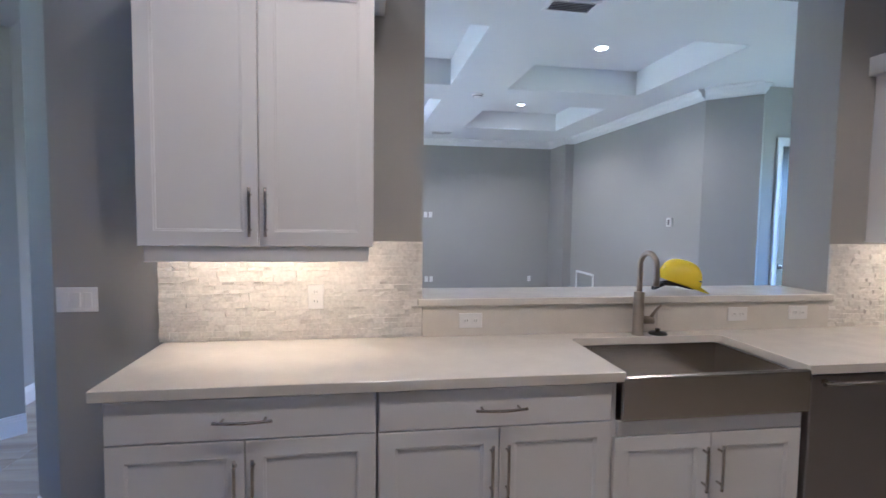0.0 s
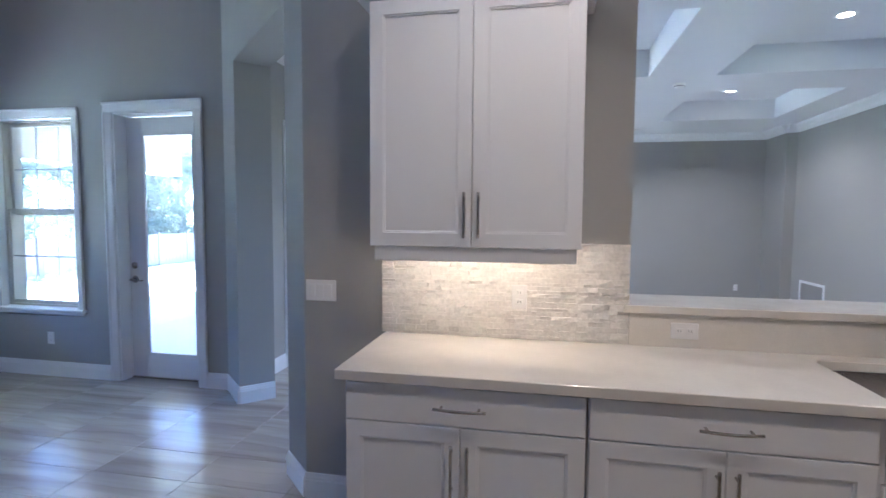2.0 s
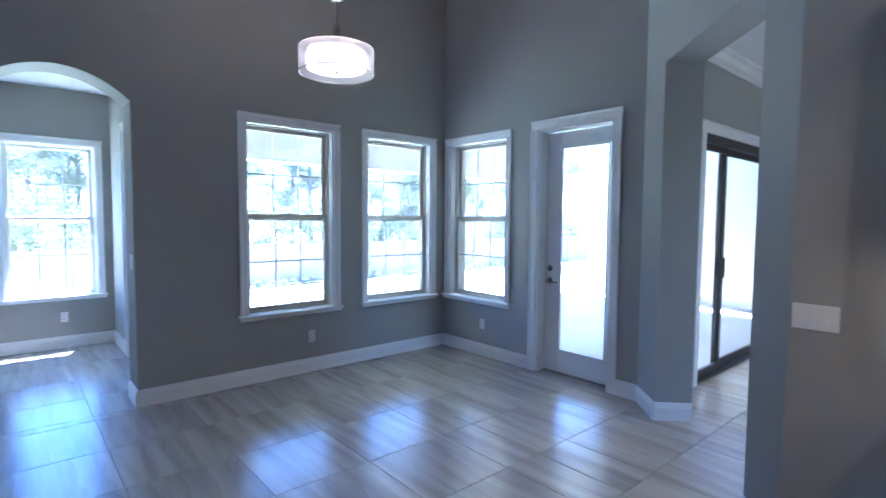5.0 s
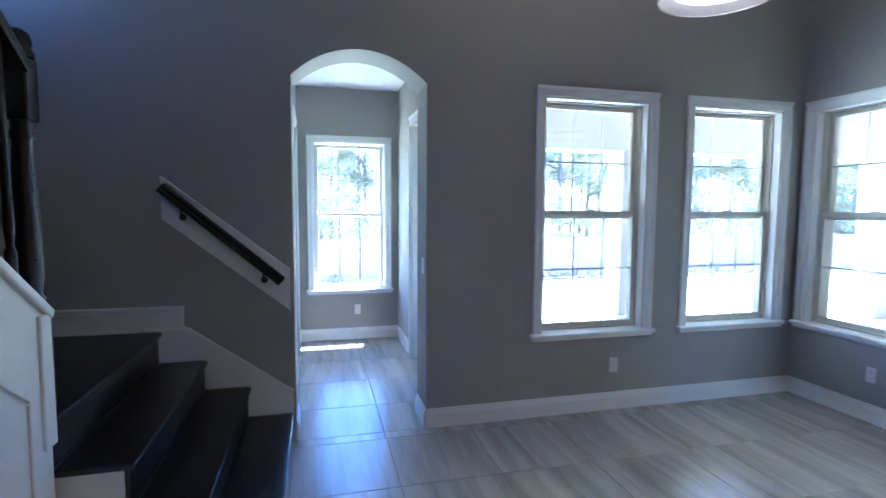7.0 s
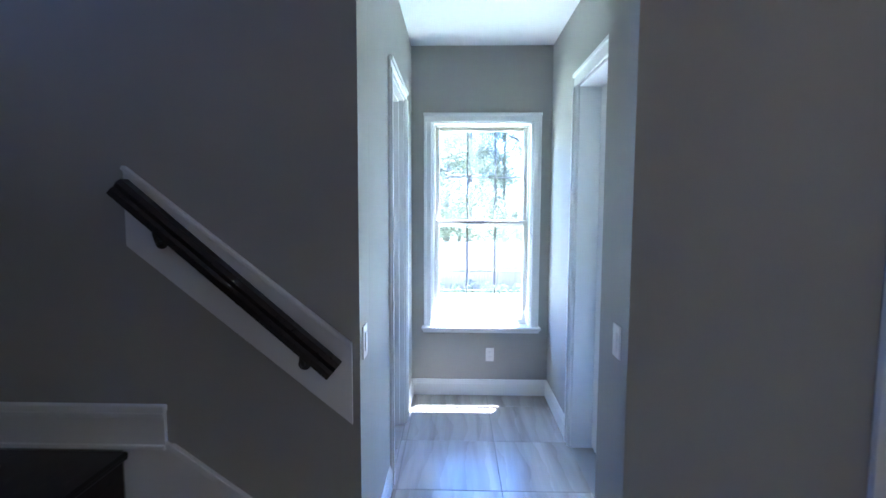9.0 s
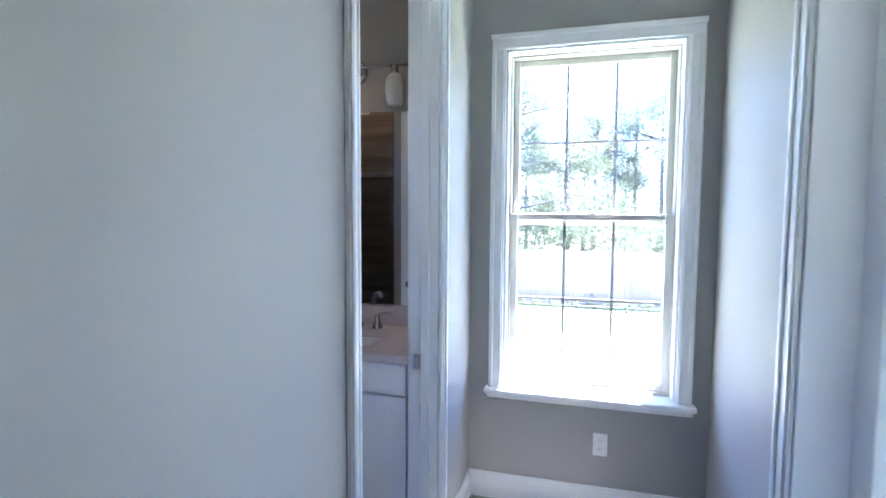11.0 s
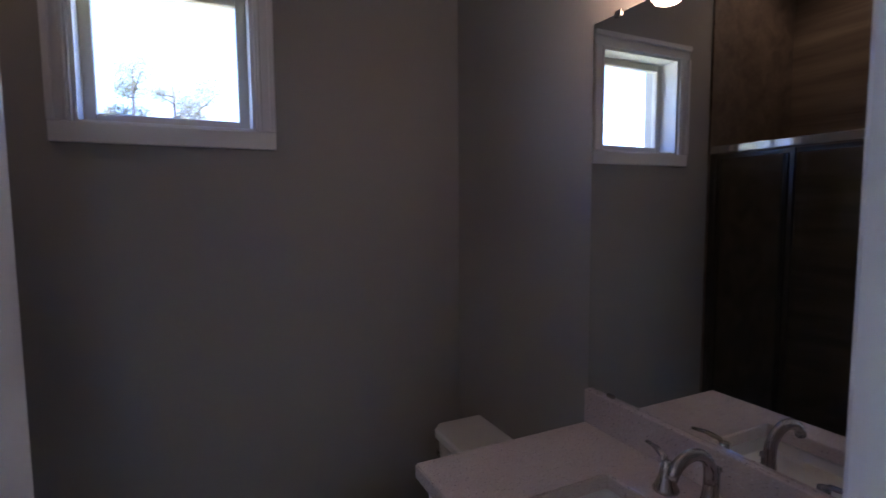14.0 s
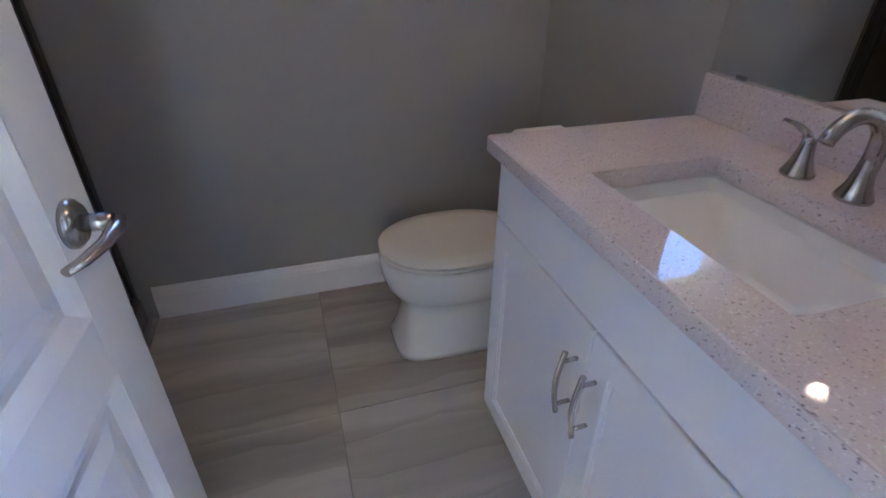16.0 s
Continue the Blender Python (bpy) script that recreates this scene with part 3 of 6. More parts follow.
def casing(mp, parent, u0, u1, z0, z1, w=0.085, head_over=0.0, name="casing"):
    """Moulded boards on both sides and over the head, with a raised outer band and a bead."""
    for a, b, s in ((u0 - w, u0, -1), (u1, u1 + w, 1)):
        outer, inner = (a, b) if s < 0 else (b, a)
        part(name, joined(mbox(mp, a, b, -0.016, 0, z0, z1, 0.003), mbox(mp, outer, outer - s * 0.022, -0.026, -0.0155, z0, z1, 0.004),
                          mbox(mp, inner - s * -0.008, inner + s * 0.020, -0.021, -0.0155, z0, z1, 0.003)), TRIM, parent)
    part("head_" + name, joined(mbox(mp, u0 - w - head_over, u1 + w + head_over, -0.0165, 0, z1, z1 + w, 0.003),
                                mbox(mp, u0 - w - head_over - 0.004, u1 + w + head_over + 0.004, -0.028, -0.0155, z1 + w - 0.024, z1 + w + 0.003, 0.004)), TRIM, parent)


def sash(mp, parent, u0, u1, z0, z1, d, rail=0.034, cols=3, rows=2, name="sash", bar=GLARE_BAR):
    s = part(name, joined(mbox(mp, u0, u0 + rail, d, d + 0.035, z0, z1, 0.004), mbox(mp, u1 - rail, u1, d, d + 0.035, z0, z1, 0.004),
                          mbox(mp, u0 + rail, u1 - rail, d, d + 0.035, z0, z0 + rail, 0.004), mbox(mp, u0 + rail, u1 - rail, d, d + 0.035, z1 - rail, z1, 0.004)), VINYL, parent)
    bars, uprights = [], []
    for i in range(1, cols):
        u = u0 + rail + (u1 - u0 - 2 * rail) * i / cols
        uprights.append(mbox(mp, u - 0.007, u + 0.007, d + 0.014, d + 0.017, z0 + rail, z1 - rail))
    for i in range(1, rows):
        z = z0 + rail + (z1 - z0 - 2 * rail) * i / rows
        bars.append(mbox(mp, u0 + rail, u1 - rail, d + 0.0125, d + 0.0205, z - 0.006, z + 0.006))
    if bars:
        part("muntins", joined(*bars), MUNT, s)
    for u in uprights:
        part("upright_muntin", u, bar, s)
    g = part("pane", mbox(mp, u0 + rail - 0.005, u1 - rail + 0.005, d + 0.009, d + 0.012, z0 + rail - 0.005, z1 - rail + 0.005), GLASS, s)
    g.visible_shadow = False
    return s


def hung_window(name, axis, face, out, span, label, thick, cols=3, rows=2, lock=True, heights=WIN_Z, bar=GLARE_BAR):
    mp = frame_map(axis, face, out)
    u0, u1 = span
    z0, z1 = heights
    w = tagged(new(name), label, "window", kind="structure")
    casing(mp, w, u0, u1, z0, z1, 0.070)
    part("sill", joined(mbox(mp, u0 - 0.088, u1 + 0.088, -0.055, 0.10, z0 - 0.024, z0 + 0.004, 0.006), mbox(mp, u0 - 0.076, u1 + 0.076, -0.034, 0, z0 - 0.05, z0 - 0.024, 0.006)), TRIM, w)
    part("jamb", joined(mbox(mp, u0 - 0.001, u0 + 0.012, 0, 0.075, z0, z1), mbox(mp, u1 - 0.012, u1 + 0.001, 0, 0.075, z0, z1), mbox(mp, u0, u1, 0, 0.075, z1 - 0.012, z1 + 0.001)), TRIM, w)
    f = 0.022
    part("frame", joined(mbox(mp, u0, u0 + f, 0.075, thick - 0.01, z0, z1, 0.003), mbox(mp, u1 - f, u1, 0.075, thick - 0.01, z0, z1, 0.003),
                         mbox(mp, u0 + f, u1 - f, 0.075, thick - 0.01, z1 - f, z1, 0.003), mbox(mp, u0 + f, u1 - f, 0.075, thick - 0.01, z0, z0 + f, 0.003)), VINYL, w)
    zm = z0 + 0.51 * (z1 - z0)
    sash(mp, w, u0 + f, u1 - f, zm - 0.03, z1 - f, 0.13, cols=cols, rows=rows, name="upper_sash", bar=bar)
    low = sash(mp, w, u0 + f, u1 - f, z0 + f, zm + 0.03, 0.085, cols=cols, rows=rows, name="lower_sash", bar=bar)
    if lock:
        part("sash_lock", joined(mbox(mp, (u0 + u1) / 2 - 0.03, (u0 + u1) / 2 + 0.03, 0.07, 0.10, zm + 0.03, zm + 0.042, 0.004)), VINYL, low)
    return w


hung_window("window_1", "y", WX, -1, W1, "tall white double-hung window with grey muntins and moulded casing", 0.20)
hung_window("window_2", "y", WX, -1, W2, "tall white double-hung window beside the nook corner", 0.20)
hung_window("window_3", "x", NY, 1, WN, "tall white double-hung window next to the glazed door", 0.25)
hung_window("window_4", "y", HX, -1, HW, "tall white double-hung window at the end of the hall", 0.22, heights=HALL_Z, bar=MUNT)


def along(p, q, profile, mat, name, label, category="baseboard"):
    """A moulding whose profile (out, up) runs from p to q; the room lies to the left of the way."""
    p, q = Vector((*p, 0)), Vector((*q, 0))
    d = (q - p).normalized()
    n = Vector((-d.y, d.x, 0))
    bm = bmesh.new()
    ends = [[bm.verts.new(e + n * o + Vector((0, 0, z))) for o, z in profile] for e in (p, q)]
    k = len(profile)
    bm.faces.new(ends[0])
    bm.faces.new(ends[1][::-1])
    for i in range(k):
        bm.faces.new((ends[0][i], ends[1][i], ends[1][(i + 1) % k], ends[0][(i + 1) % k]))
    return structure(name, bm, mat, label, category)


BASE = [(0, 0), (0.017, 0), (0.017, 0.098), (0.013, 0.104), (0.013, 0.112), (0.009, 0.120), (0.007, 0.134), (0, 0.136)]
LB = "tall white moulded baseboard"
for p, q in [((WX, NY), (WX, 0.94)), ((-3.33, NY), (WX, NY)), ((-2.16, NY), (-2.37, NY)), ((-1.875, 3.855), (-2.152, 4.132)), ((-1.68, 4.05), (-1.875, 3.855)),
             ((-0.758, KY), (-0.965, 2.945)), ((-0.965, 2.945), (-0.77, 3.14)), ((-0.30, KY), (-0.758, KY)),
             ((WX, 0.94), (WX - 0.32, 0.94)), ((WX - 0.32, 0.06), (WX, 0.06)), ((WX - 0.32, 0.94), (WX - 0.32, HN)), ((WX - 0.32, HS), (WX - 0.32, 0.06)),
             ((WX - 0.32, HN), (DR[1] + 0.085, HN)), ((DR[0] - 0.085, HN), (HX, HN)),
             ((HX, HN), (HX, HS)), ((HX, HS), (DL[0] - 0.085, HS)), ((DL[1] + 0.085, HS), (WX - 0.32, HS)),
             ((BX, BS), (-5.63, BS)), ((BX, -1.02), (BX, BS)),
             ((FX0, 4.93), (FX0, 4.4)), ((FX0, FY1), (FX0, 9.70)), ((FX1, 5.92), (FX1, 9.76)), ((5.02, 5.5), (4.6, 5.92))]:
    along(p, q, BASE, TRIM, "baseboard", LB)
CROWN = [(0, FC), (0, FC - 0.13), (0.012, FC - 0.13), (0.02, FC - 0.11), (0.05, FC - 0.085), (0.07, FC - 0.04), (0.10, FC - 0.022), (0.105, FC)]
for p, q in [((4.43, FY1), (FX0, FY1)), ((4.43, 9.76), (4.43, FY1)), ((FX1, 9.76), (4.43, 9.76)), ((FX1, 5.92), (FX1, 9.76)), ((5.02, 5.50), (4.6, 5.92)), ((FX0, FY1), (FX0, 4.4)), ((5.02, 5.65), (5.02, 5.5))]:
    along(p, q, CROWN, TRIM, "trim_crown", "white crown moulding under the coffered ceiling", "crown moulding")


# ---- kitchen ----
def bar_pull(parent, a, b, out, mat=NICKEL, r=0.006, bow=0.012, stand=0.03):
    """A slim arched pull between two points; out is the way it stands off the door."""
    a, b, o = Vector(a), Vector(b), Vector(out).normalized()
    d = (b - a) * 0.14
    pts = [a + (b - a) * k / 8 + o * (stand + bow * math.sin(math.pi * k / 8)) for k in range(9)]
    legs = [tube([p, p + o * (stand + bow * 0.4)], r * 0.8, 8) for p in (a + d, b - d)]
    return part("handle", joined(tube(pts, r, 8, 1.0), *legs), mat, parent, "brushed nickel pull")


def shaker(parent, x0, x1, z0, z1, y, out=-1, axis="x", name="door", rail=0.06, flat=False):
    """A shaker front: four frame bars with a panel set back. The front stands at y and its face looks towards 'out'."""
    t = 0.02

    def bx(u0, u1, d0, d1, a, b, bev=0.0):
        lo, hi = sorted((y + out * d0, y + out * d1))
        return box(u0, u1, lo, hi, a, b, bev) if axis == "x" else box(lo, hi, u0, u1, a, b, bev)

    if flat:
        return part(name, bx(x0, x1, 0, t, z0, z1, 0.0025), CAB, parent)
    bm = bmesh.new()
    prof = [(0, 0), (0, t - 0.002), (0.002, t), (rail - 0.002, t), (rail, t - 0.002), (rail, 0.0165), (rail + 0.005, 0.0165), (rail + 0.007, 0.0145), (rail + 0.007, 0)]
    loops = []
    for o, dd in prof:
        dep = y + out * dd
        loops.append([bm.verts.new((u, dep, z) if axis == "x" else (dep, u, z)) for u, z in ((x0 + o, z0 + o), (x1 - o, z0 + o), (x1 - o, z1 - o), (x0 + o, z1 - o))])
    for p, q in zip(loops, loops[1:] + loops[:1]):
        for i in range(4):
            bm.faces.new((p[i], p[(i + 1) % 4], q[(i + 1) % 4], q[i]))
    d = part(name, bm, CAB, parent)
    part("panel", bx(x0 + rail - 0.004, x1 - rail + 0.004, 0.001, 0.011, z0 + rail - 0.004, z1 - rail + 0.004), CAB, d)
    return d


CF = 2.135   # face of the base cabinet boxes
for x0, x1, lab in ((-0.285, 0.612, "white shaker base cabinet under the open end of the worktop"), (0.618, 1.512, "white shaker base cabinet beside the steel sink")):
    c = thing("base_cabinet", ((x0 + x1) / 2, CF + 0.3, 0), lab, "cabinet", "kitchen base cabinets")
    part("body", joined(box(x0, x1, CF, KY - 0.001, 0.10, 0.874), box(x0 + 0.002, x1 - 0.002, CF + 0.06, KY - 0.001, 0, 0.10)), CAB, c)
    dr = shaker(c, x0 + 0.004, x1 - 0.004, 0.722, 0.866, CF, name="drawer_front", flat=True)
    xm = (x0 + x1) / 2
    bar_pull(dr, (xm - 0.097, CF - 0.02, 0.794), (xm + 0.097, CF - 0.02, 0.794), (0, -1, 0))
    for a, b, h in ((x0 + 0.004, xm - 0.002, xm - 0.030), (xm + 0.002, x1 - 0.004, xm + 0.030)):
        d = shaker(c, a, b, 0.108, 0.716, CF)
        bar_pull(d, (h, CF - 0.02, 0.46), (h, CF - 0.02, 0.66), (0, -1, 0), bow=0.002)
c = thing("sink_base_cabinet", (1.94, CF + 0.3, 0), "white shaker cabinet under the apron-front sink", "cabinet")
part("body", joined(box(1.518, 1.535, CF, KY - 0.001, 0.10, 0.874), box(2.335, 2.352, CF, KY - 0.001, 0.10, 0.874), box(1.535, 2.335, CF, KY - 0.001, 0.10, 0.685), box(1.52, 2.35, CF + 0.06, KY - 0.001, 0, 0.10)), CAB, c)
part("rail", box(1.535, 2.345, CF - 0.018, CF, 0.655, 0.712, 0.002), CAB, c)
for a, b, h in ((1.525, 1.936, 1.905), (1.940, 2.345, 1.972)):
    d = shaker(c, a, b, 0.108, 0.650, CF)
    bar_pull(d, (h, CF - 0.02, 0.42), (h, CF - 0.02, 0.605), (0, -1, 0), bow=0.002)


def make_dishwasher():
    c = thing("dishwasher", (2.66, CF + 0.3, 0), "dark stainless steel dishwasher under the worktop", "dishwasher")
    part("body", box(2.362, 2.962, CF + 0.005, KY - 0.03, 0.02, 0.872), DARKP, c)
    d = part("door", box(2.364, 2.960, CF - 0.035, CF + 0.005, 0.115, 0.868, 0.006, 2), DWSTEEL, c)
    part("handle", joined(tube([(2.385, CF - 0.075, 0.845), (2.94, CF - 0.075, 0.845)], 0.012, 10, 0.7), *[box(x, x + 0.018, CF - 0.075, CF - 0.035, 0.836, 0.854) for x in (2.41, 2.90)]), STEEL, d, "brushed steel bar handle")
    part("toe_kick", box(2.364, 2.960, CF + 0.04, CF + 0.05, 0.0, 0.11), BLACKP, c)
    for x in (2.40, 2.92):
        part("foot", lathe([(0.015, 0), (0.015, 0.02)], 10, (x, CF + 0.3, 0)), BLACKP, c)


make_dishwasher()
c = thing("base_cabinet", (3.4, CF + 0.3, 0), "white shaker base cabinet beyond the dishwasher", "cabinet", "kitchen base cabinets")
part("body", joined(box(2.968, 3.85, CF, KY - 0.001, 0.10, 0.874), box(2.97, 3.848, CF + 0.06, KY - 0.001, 0, 0.10)), CAB, c)
dr = shaker(c, 2.972, 3.846, 0.722, 0.866, CF, name="drawer_front", flat=True)
bar_pull(dr, (3.31, CF - 0.02, 0.794), (3.50, CF - 0.02, 0.794), (0, -1, 0))
for a, b, h in ((2.972, 3.407, 3.38), (3.411, 3.846, 3.44)):
    d = shaker(c, a, b, 0.108, 0.716, CF)
    bar_pull(d, (h, CF - 0.02, 0.46), (h, CF - 0.02, 0.66), (0, -1, 0), bow=0.002)

# worktop with the sink cut-out open to the front
ct = thing("kitchen_worktop", (1.7, 2.4, 0.875), "cream speckled quartz kitchen worktop with a sink cut-out", "countertop")
part("slab", prism([(-0.318, 2.093), (1.552, 2.093), (1.552, 2.60), (1.575, 2.625), (2.325, 2.625), (2.348, 2.60), (2.348, 2.093), (3.86, 2.093), (3.86, KY - 0.001), (-0.318, KY - 0.001)], "z", 0.8755, 0.915, 0.003), QUARTZ, ct)
ld = thing("bar_ledge", (1.96, 2.9, 1.065), "raised cream quartz ledge on the half wall", "ledge")
part("slab", box(0.820, 3.09, 2.70, 3.06, 1.065, 1.102, 0.004), QUARTZ, ld)
bs = thing("quartz_upstand", (1.9, 2.73, 0.915), "cream quartz slab upstand between worktop and ledge", "backsplash")
for a, b in ((0.8425, 2.06), (2.062, 3.078)):
    part("panel", box(a, b, KY - 0.022, KY - 0.0005, 0.9155, 1.0645, 0.001), QUARTZ, bs)


def make_sink():
    s = thing("farmhouse_sink", (1.95, 2.36, 0.71), "brushed stainless steel apron-front kitchen sink", "sink")
    x0, x1, y0, y1, zt, zb = 1.542, 2.358, 2.088, 2.64, 0.874, 0.66
    part("apron", box(x0, x1, y0, y0 + 0.03, 0.722, 0.898, 0.012, 3), STEEL, s)
    t = 0.012
    bm = bmesh.new()
    loops = []
    for o, z in ((0.0, zt), (0.0, zb), (t, zb + t), (t, zt)):
        loops.append([bm.verts.new(p) for p in ((x0 + 0.012 + o, y0 + 0.03 + o, z), (x1 - 0.012 - o, y0 + 0.03 + o, z), (x1 - 0.012 - o, y1 - o, z), (x0 + 0.012 + o, y1 - o, z))])
    for n, (p, q) in enumerate(zip(loops, loops[1:] + loops[:1])):
        if n == 1:
            bm.faces.new(p)
            bm.faces.new(q)
            continue
        for i in range(4):
            bm.faces.new((p[i], p[(i + 1) % 4], q[(i + 1) % 4], q[i]))
    part("basin", bm, STEEL, s)
    part("drain", lathe([(0.0, 0.0), (0.03, 0.0), (0.045, 0.004), (0.045, 0.007), (0, 0.007)], 20, (1.95, 2.46, zb + t)), CHROME, s)


make_sink()


def make_kitchen_faucet():
    x, y, z = 1.925, 2.664, 0.915
    f = thing("kitchen_faucet", (x, y, z), "brushed nickel gooseneck kitchen faucet with side lever", "faucet")
    part("body", joined(lathe([(0.031, 0), (0.031, 0.006), (0.027, 0.010), (0.026, 0.216), (0.024, 0.219), (0.0145, 0.220), (0, 0.220)], 24, (x, y, z))), WARM_NICKEL, f)
    pts = [(x, y, z + 0.22), (x, y, z + 0.30)] + [(x + 0.006 * (1 - math.cos(a)), y - 0.062 * (1 - math.cos(a)), z + 0.350 + 0.065 * math.sin(a)) for a in [math.pi * i / 12 for i in range(13)]]
    pts += [(x + 0.012, y - 0.124, z + 0.30), (x + 0.012, y - 0.124, z + 0.262)]
    part("spout", tube(pts, [0.0138] * (len(pts) - 3) + [0.0138, 0.0158, 0.0158], 14), WARM_NICKEL, f)
    part("lever", joined(tube([(x + 0.02, y, z + 0.075), (x + 0.075, y - 0.012, z + 0.075)], 0.02, 14), tube([(x + 0.06, y - 0.008, z + 0.085), (x + 0.085, y - 0.02, z + 0.13), (x + 0.105, y - 0.03, z + 0.155)], [0.009, 0.007, 0.006], 10)), WARM_NICKEL, f)


make_kitchen_faucet()
b = thing("sink_stopper", (2.035, 2.666, 0.915), "black rubber sink stopper lying on the worktop", "stopper")
part("disc", lathe([(0.0, 0), (0.045, 0), (0.047, 0.004), (0.040, 0.011), (0.012, 0.013), (0.010, 0.022), (0.014, 0.028), (0, 0.030)], 24, (2.035, 2.666, 0.915)), BLACKP, b)


def make_hard_hat():
    x, y, z = 2.245, 2.835, 1.102
    h = thing("hard_hat", (x, y, z), "yellow plastic hard hat resting tilted on the ledge", "hard hat")
    tilt = pose(x, y, z + 0.036, 0, 15, -34) @ Matrix.Diagonal((0.85, 0.85, 0.80, 1))
    n, m = 40, 12

    def skull(a, t):
        rx, ry = 0.133 * math.cos(a) ** 0.7, 0.106 * math.cos(a) ** 0.7
        ridge = sum(w * math.exp(-((ry * math.sin(t) - c) / 0.009) ** 2) for c, w in ((0.0, 0.007), (0.036, 0.004), (-0.036, 0.004))) * (0.25 + 0.75 * math.sin(a))
        return Vector((rx * math.cos(t), ry * math.sin(t), 0.030 + 0.142 * math.sin(a) + ridge))

    bm = bmesh.new()
    rings = [[bm.verts.new(skull(math.pi / 2 * k / m, 2 * math.pi * i / n)) for i in range(n)] for k in range(m + 1)]
    for a, b in zip(rings, rings[1:]):
        for i in range(n):
            bm.faces.new((a[i], a[(i + 1) % n], b[(i + 1) % n], b[i])).smooth = True
    bmesh.ops.remove_doubles(bm, verts=bm.verts, dist=0.002)
    part("shell", turn_bm(bm, tilt), YELLOW, h)
    rim = bmesh.new()
    lo, hi = [], []
    for i in range(n):
        t = 2 * math.pi * i / n
        front = max(0, math.cos(t)) ** 1.6
        brim = 0.006 + 0.050 * front
        hi.append(rim.verts.new((0.132 * math.cos(t), 0.105 * math.sin(t), 0.034)))
        lo.append(rim.verts.new(((0.133 + brim) * math.cos(t), (0.106 + brim * 0.5) * math.sin(t), 0.026 - 0.016 * front)))
    for i in range(n):
        rim.faces.new((lo[i], lo[(i + 1) % n], hi[(i + 1) % n], hi[i])).smooth = True
    bmesh.ops.solidify(rim, geom=list(rim.faces), thickness=0.004)
    part("brim", turn_bm(rim, tilt), YELLOW, h)
    band = tube([(0.095 * math.cos(a), 0.080 * math.sin(a), 0.016 - 0.030 * max(0, -math.cos(a))) for a in [2 * math.pi * i / 24 for i in range(25)]], 0.010, 8)
    strap = tube([(-0.075, -0.055, -0.012), (-0.112, -0.040, -0.052), (-0.122, 0.0, -0.066), (-0.112, 0.040, -0.052), (-0.075, 0.055, -0.012)], 0.011, 8)
    part("suspension", turn_bm(joined(band, strap), tilt), BLACKP, h, "black plastic head band")
    part("ratchet", turn_bm(lathe([(0, 0), (0.017, 0), (0.017, 0.012), (0, 0.014)], 16), tilt @ Matrix.Translation((-0.126, 0.0, -0.060)) @ pose(0, 0, 0, 0, -90)), BLACKP, h)
    part("badge", turn_bm(box(0.108, 0.124, -0.062, -0.046, 0.072, 0.080, 0.001), tilt), DARKP, h)


make_hard_hat()


def wall_cabinet(x0, x1, lab, top=2.405):
    y = 2.44
    c = thing("wall_cabinet", ((x0 + x1) / 2, KY, 1.365), lab, "cabinet", "kitchen wall cabinets")
    part("body", box(x0, x1, y, KY - 0.001, 1.385, top), CAB, c)
    part("light_rail", box(x0 + 0.018, x1 - 0.018, y - 0.005, y + 0.015, 1.303, 1.385, 0.002), CAB, c)
    part("crown", prism([(y + 0.01, top), (y - 0.02, top), (y - 0.03, top + 0.025), (y - 0.075, top + 0.08), (y - 0.085, top + 0.10), (KY - 0.002, top + 0.10), (KY - 0.002, top)], "x", x0 - 0.05, x1 + 0.05), CAB, c)
    xm = (x0 + x1) / 2
    for a, b, h in ((x0 + 0.002, xm - 0.002, xm - 0.030), (xm + 0.002, x1 - 0.002, xm + 0.030)):
        d = shaker(c, a, b, 1.366, top - 0.007, y)
        bar_pull(d, (h, y - 0.02, 1.405), (h, y - 0.02, 1.595), (0, -1, 0), bow=0.001)
    s = part("light_strip", box(x0 + 0.05, x1 - 0.05, y + 0.03, y + 0.06, 1.374, 1.384), STRIP_GLOW, c, "lit warm light strip")
    return c


wall_cabinet(-0.29, 0.604, "white shaker wall cabinet lit from beneath")
wall_cabinet(3.305, 3.86, "narrow white shaker wall cabinet beyond the pass-through", 2.28)


def plate(name, mp, u, z, w=0.07, h=0.115, kind="outlet", label="white duplex wall outlet", gang=1, group="wall plates"):
    p = thing(name, mp(u, 0, z - h / 2), label, "outlet" if kind == "outlet" else "switch", group)
    part("cover", mbox(mp, u - w / 2, u + w / 2, -0.006, 0.0, z - h / 2, z + h / 2, 0.002), PLATE, p)
    for g in range(gang):
        uc = u + (g - (gang - 1) / 2) * 0.046
        if kind == "outlet":
            for dz in (-0.022, 0.022) if h > w else (0,):
                part("socket", mbox(mp, uc - 0.015, uc + 0.015, -0.008, -0.006, z + dz - 0.013, z + dz + 0.013, 0.001), PLATE, p)
                part("slots", joined(mbox(mp, uc - 0.007, uc - 0.005, -0.0085, -0.008, z + dz - 0.005, z + dz + 0.006), mbox(mp, uc + 0.005, uc + 0.007, -0.0085, -0.008, z + dz - 0.005, z + dz + 0.006)), DARKP, p)
        else:
            part("rocker", mbox(mp, uc - 0.016, uc + 0.016, -0.010, -0.006, z - 0.033, z + 0.033, 0.002), PLATE, p)
    return p


KM, WM, NM, HM = frame_map("x", KY, 1), frame_map("y", WX, -1), frame_map("x", NY, 1), frame_map("y", HX, -1)
plate("light_switch", KM, -0.664, 1.111, 0.165, 0.108, "switch", "white three-gang rocker switch plate on the greige pier", 3)
plate("outlet", frame_map("x", KY - 0.018, 1), 0.347, 1.117, 0.072, 0.115, label="white outlet on the split-stone backsplash")
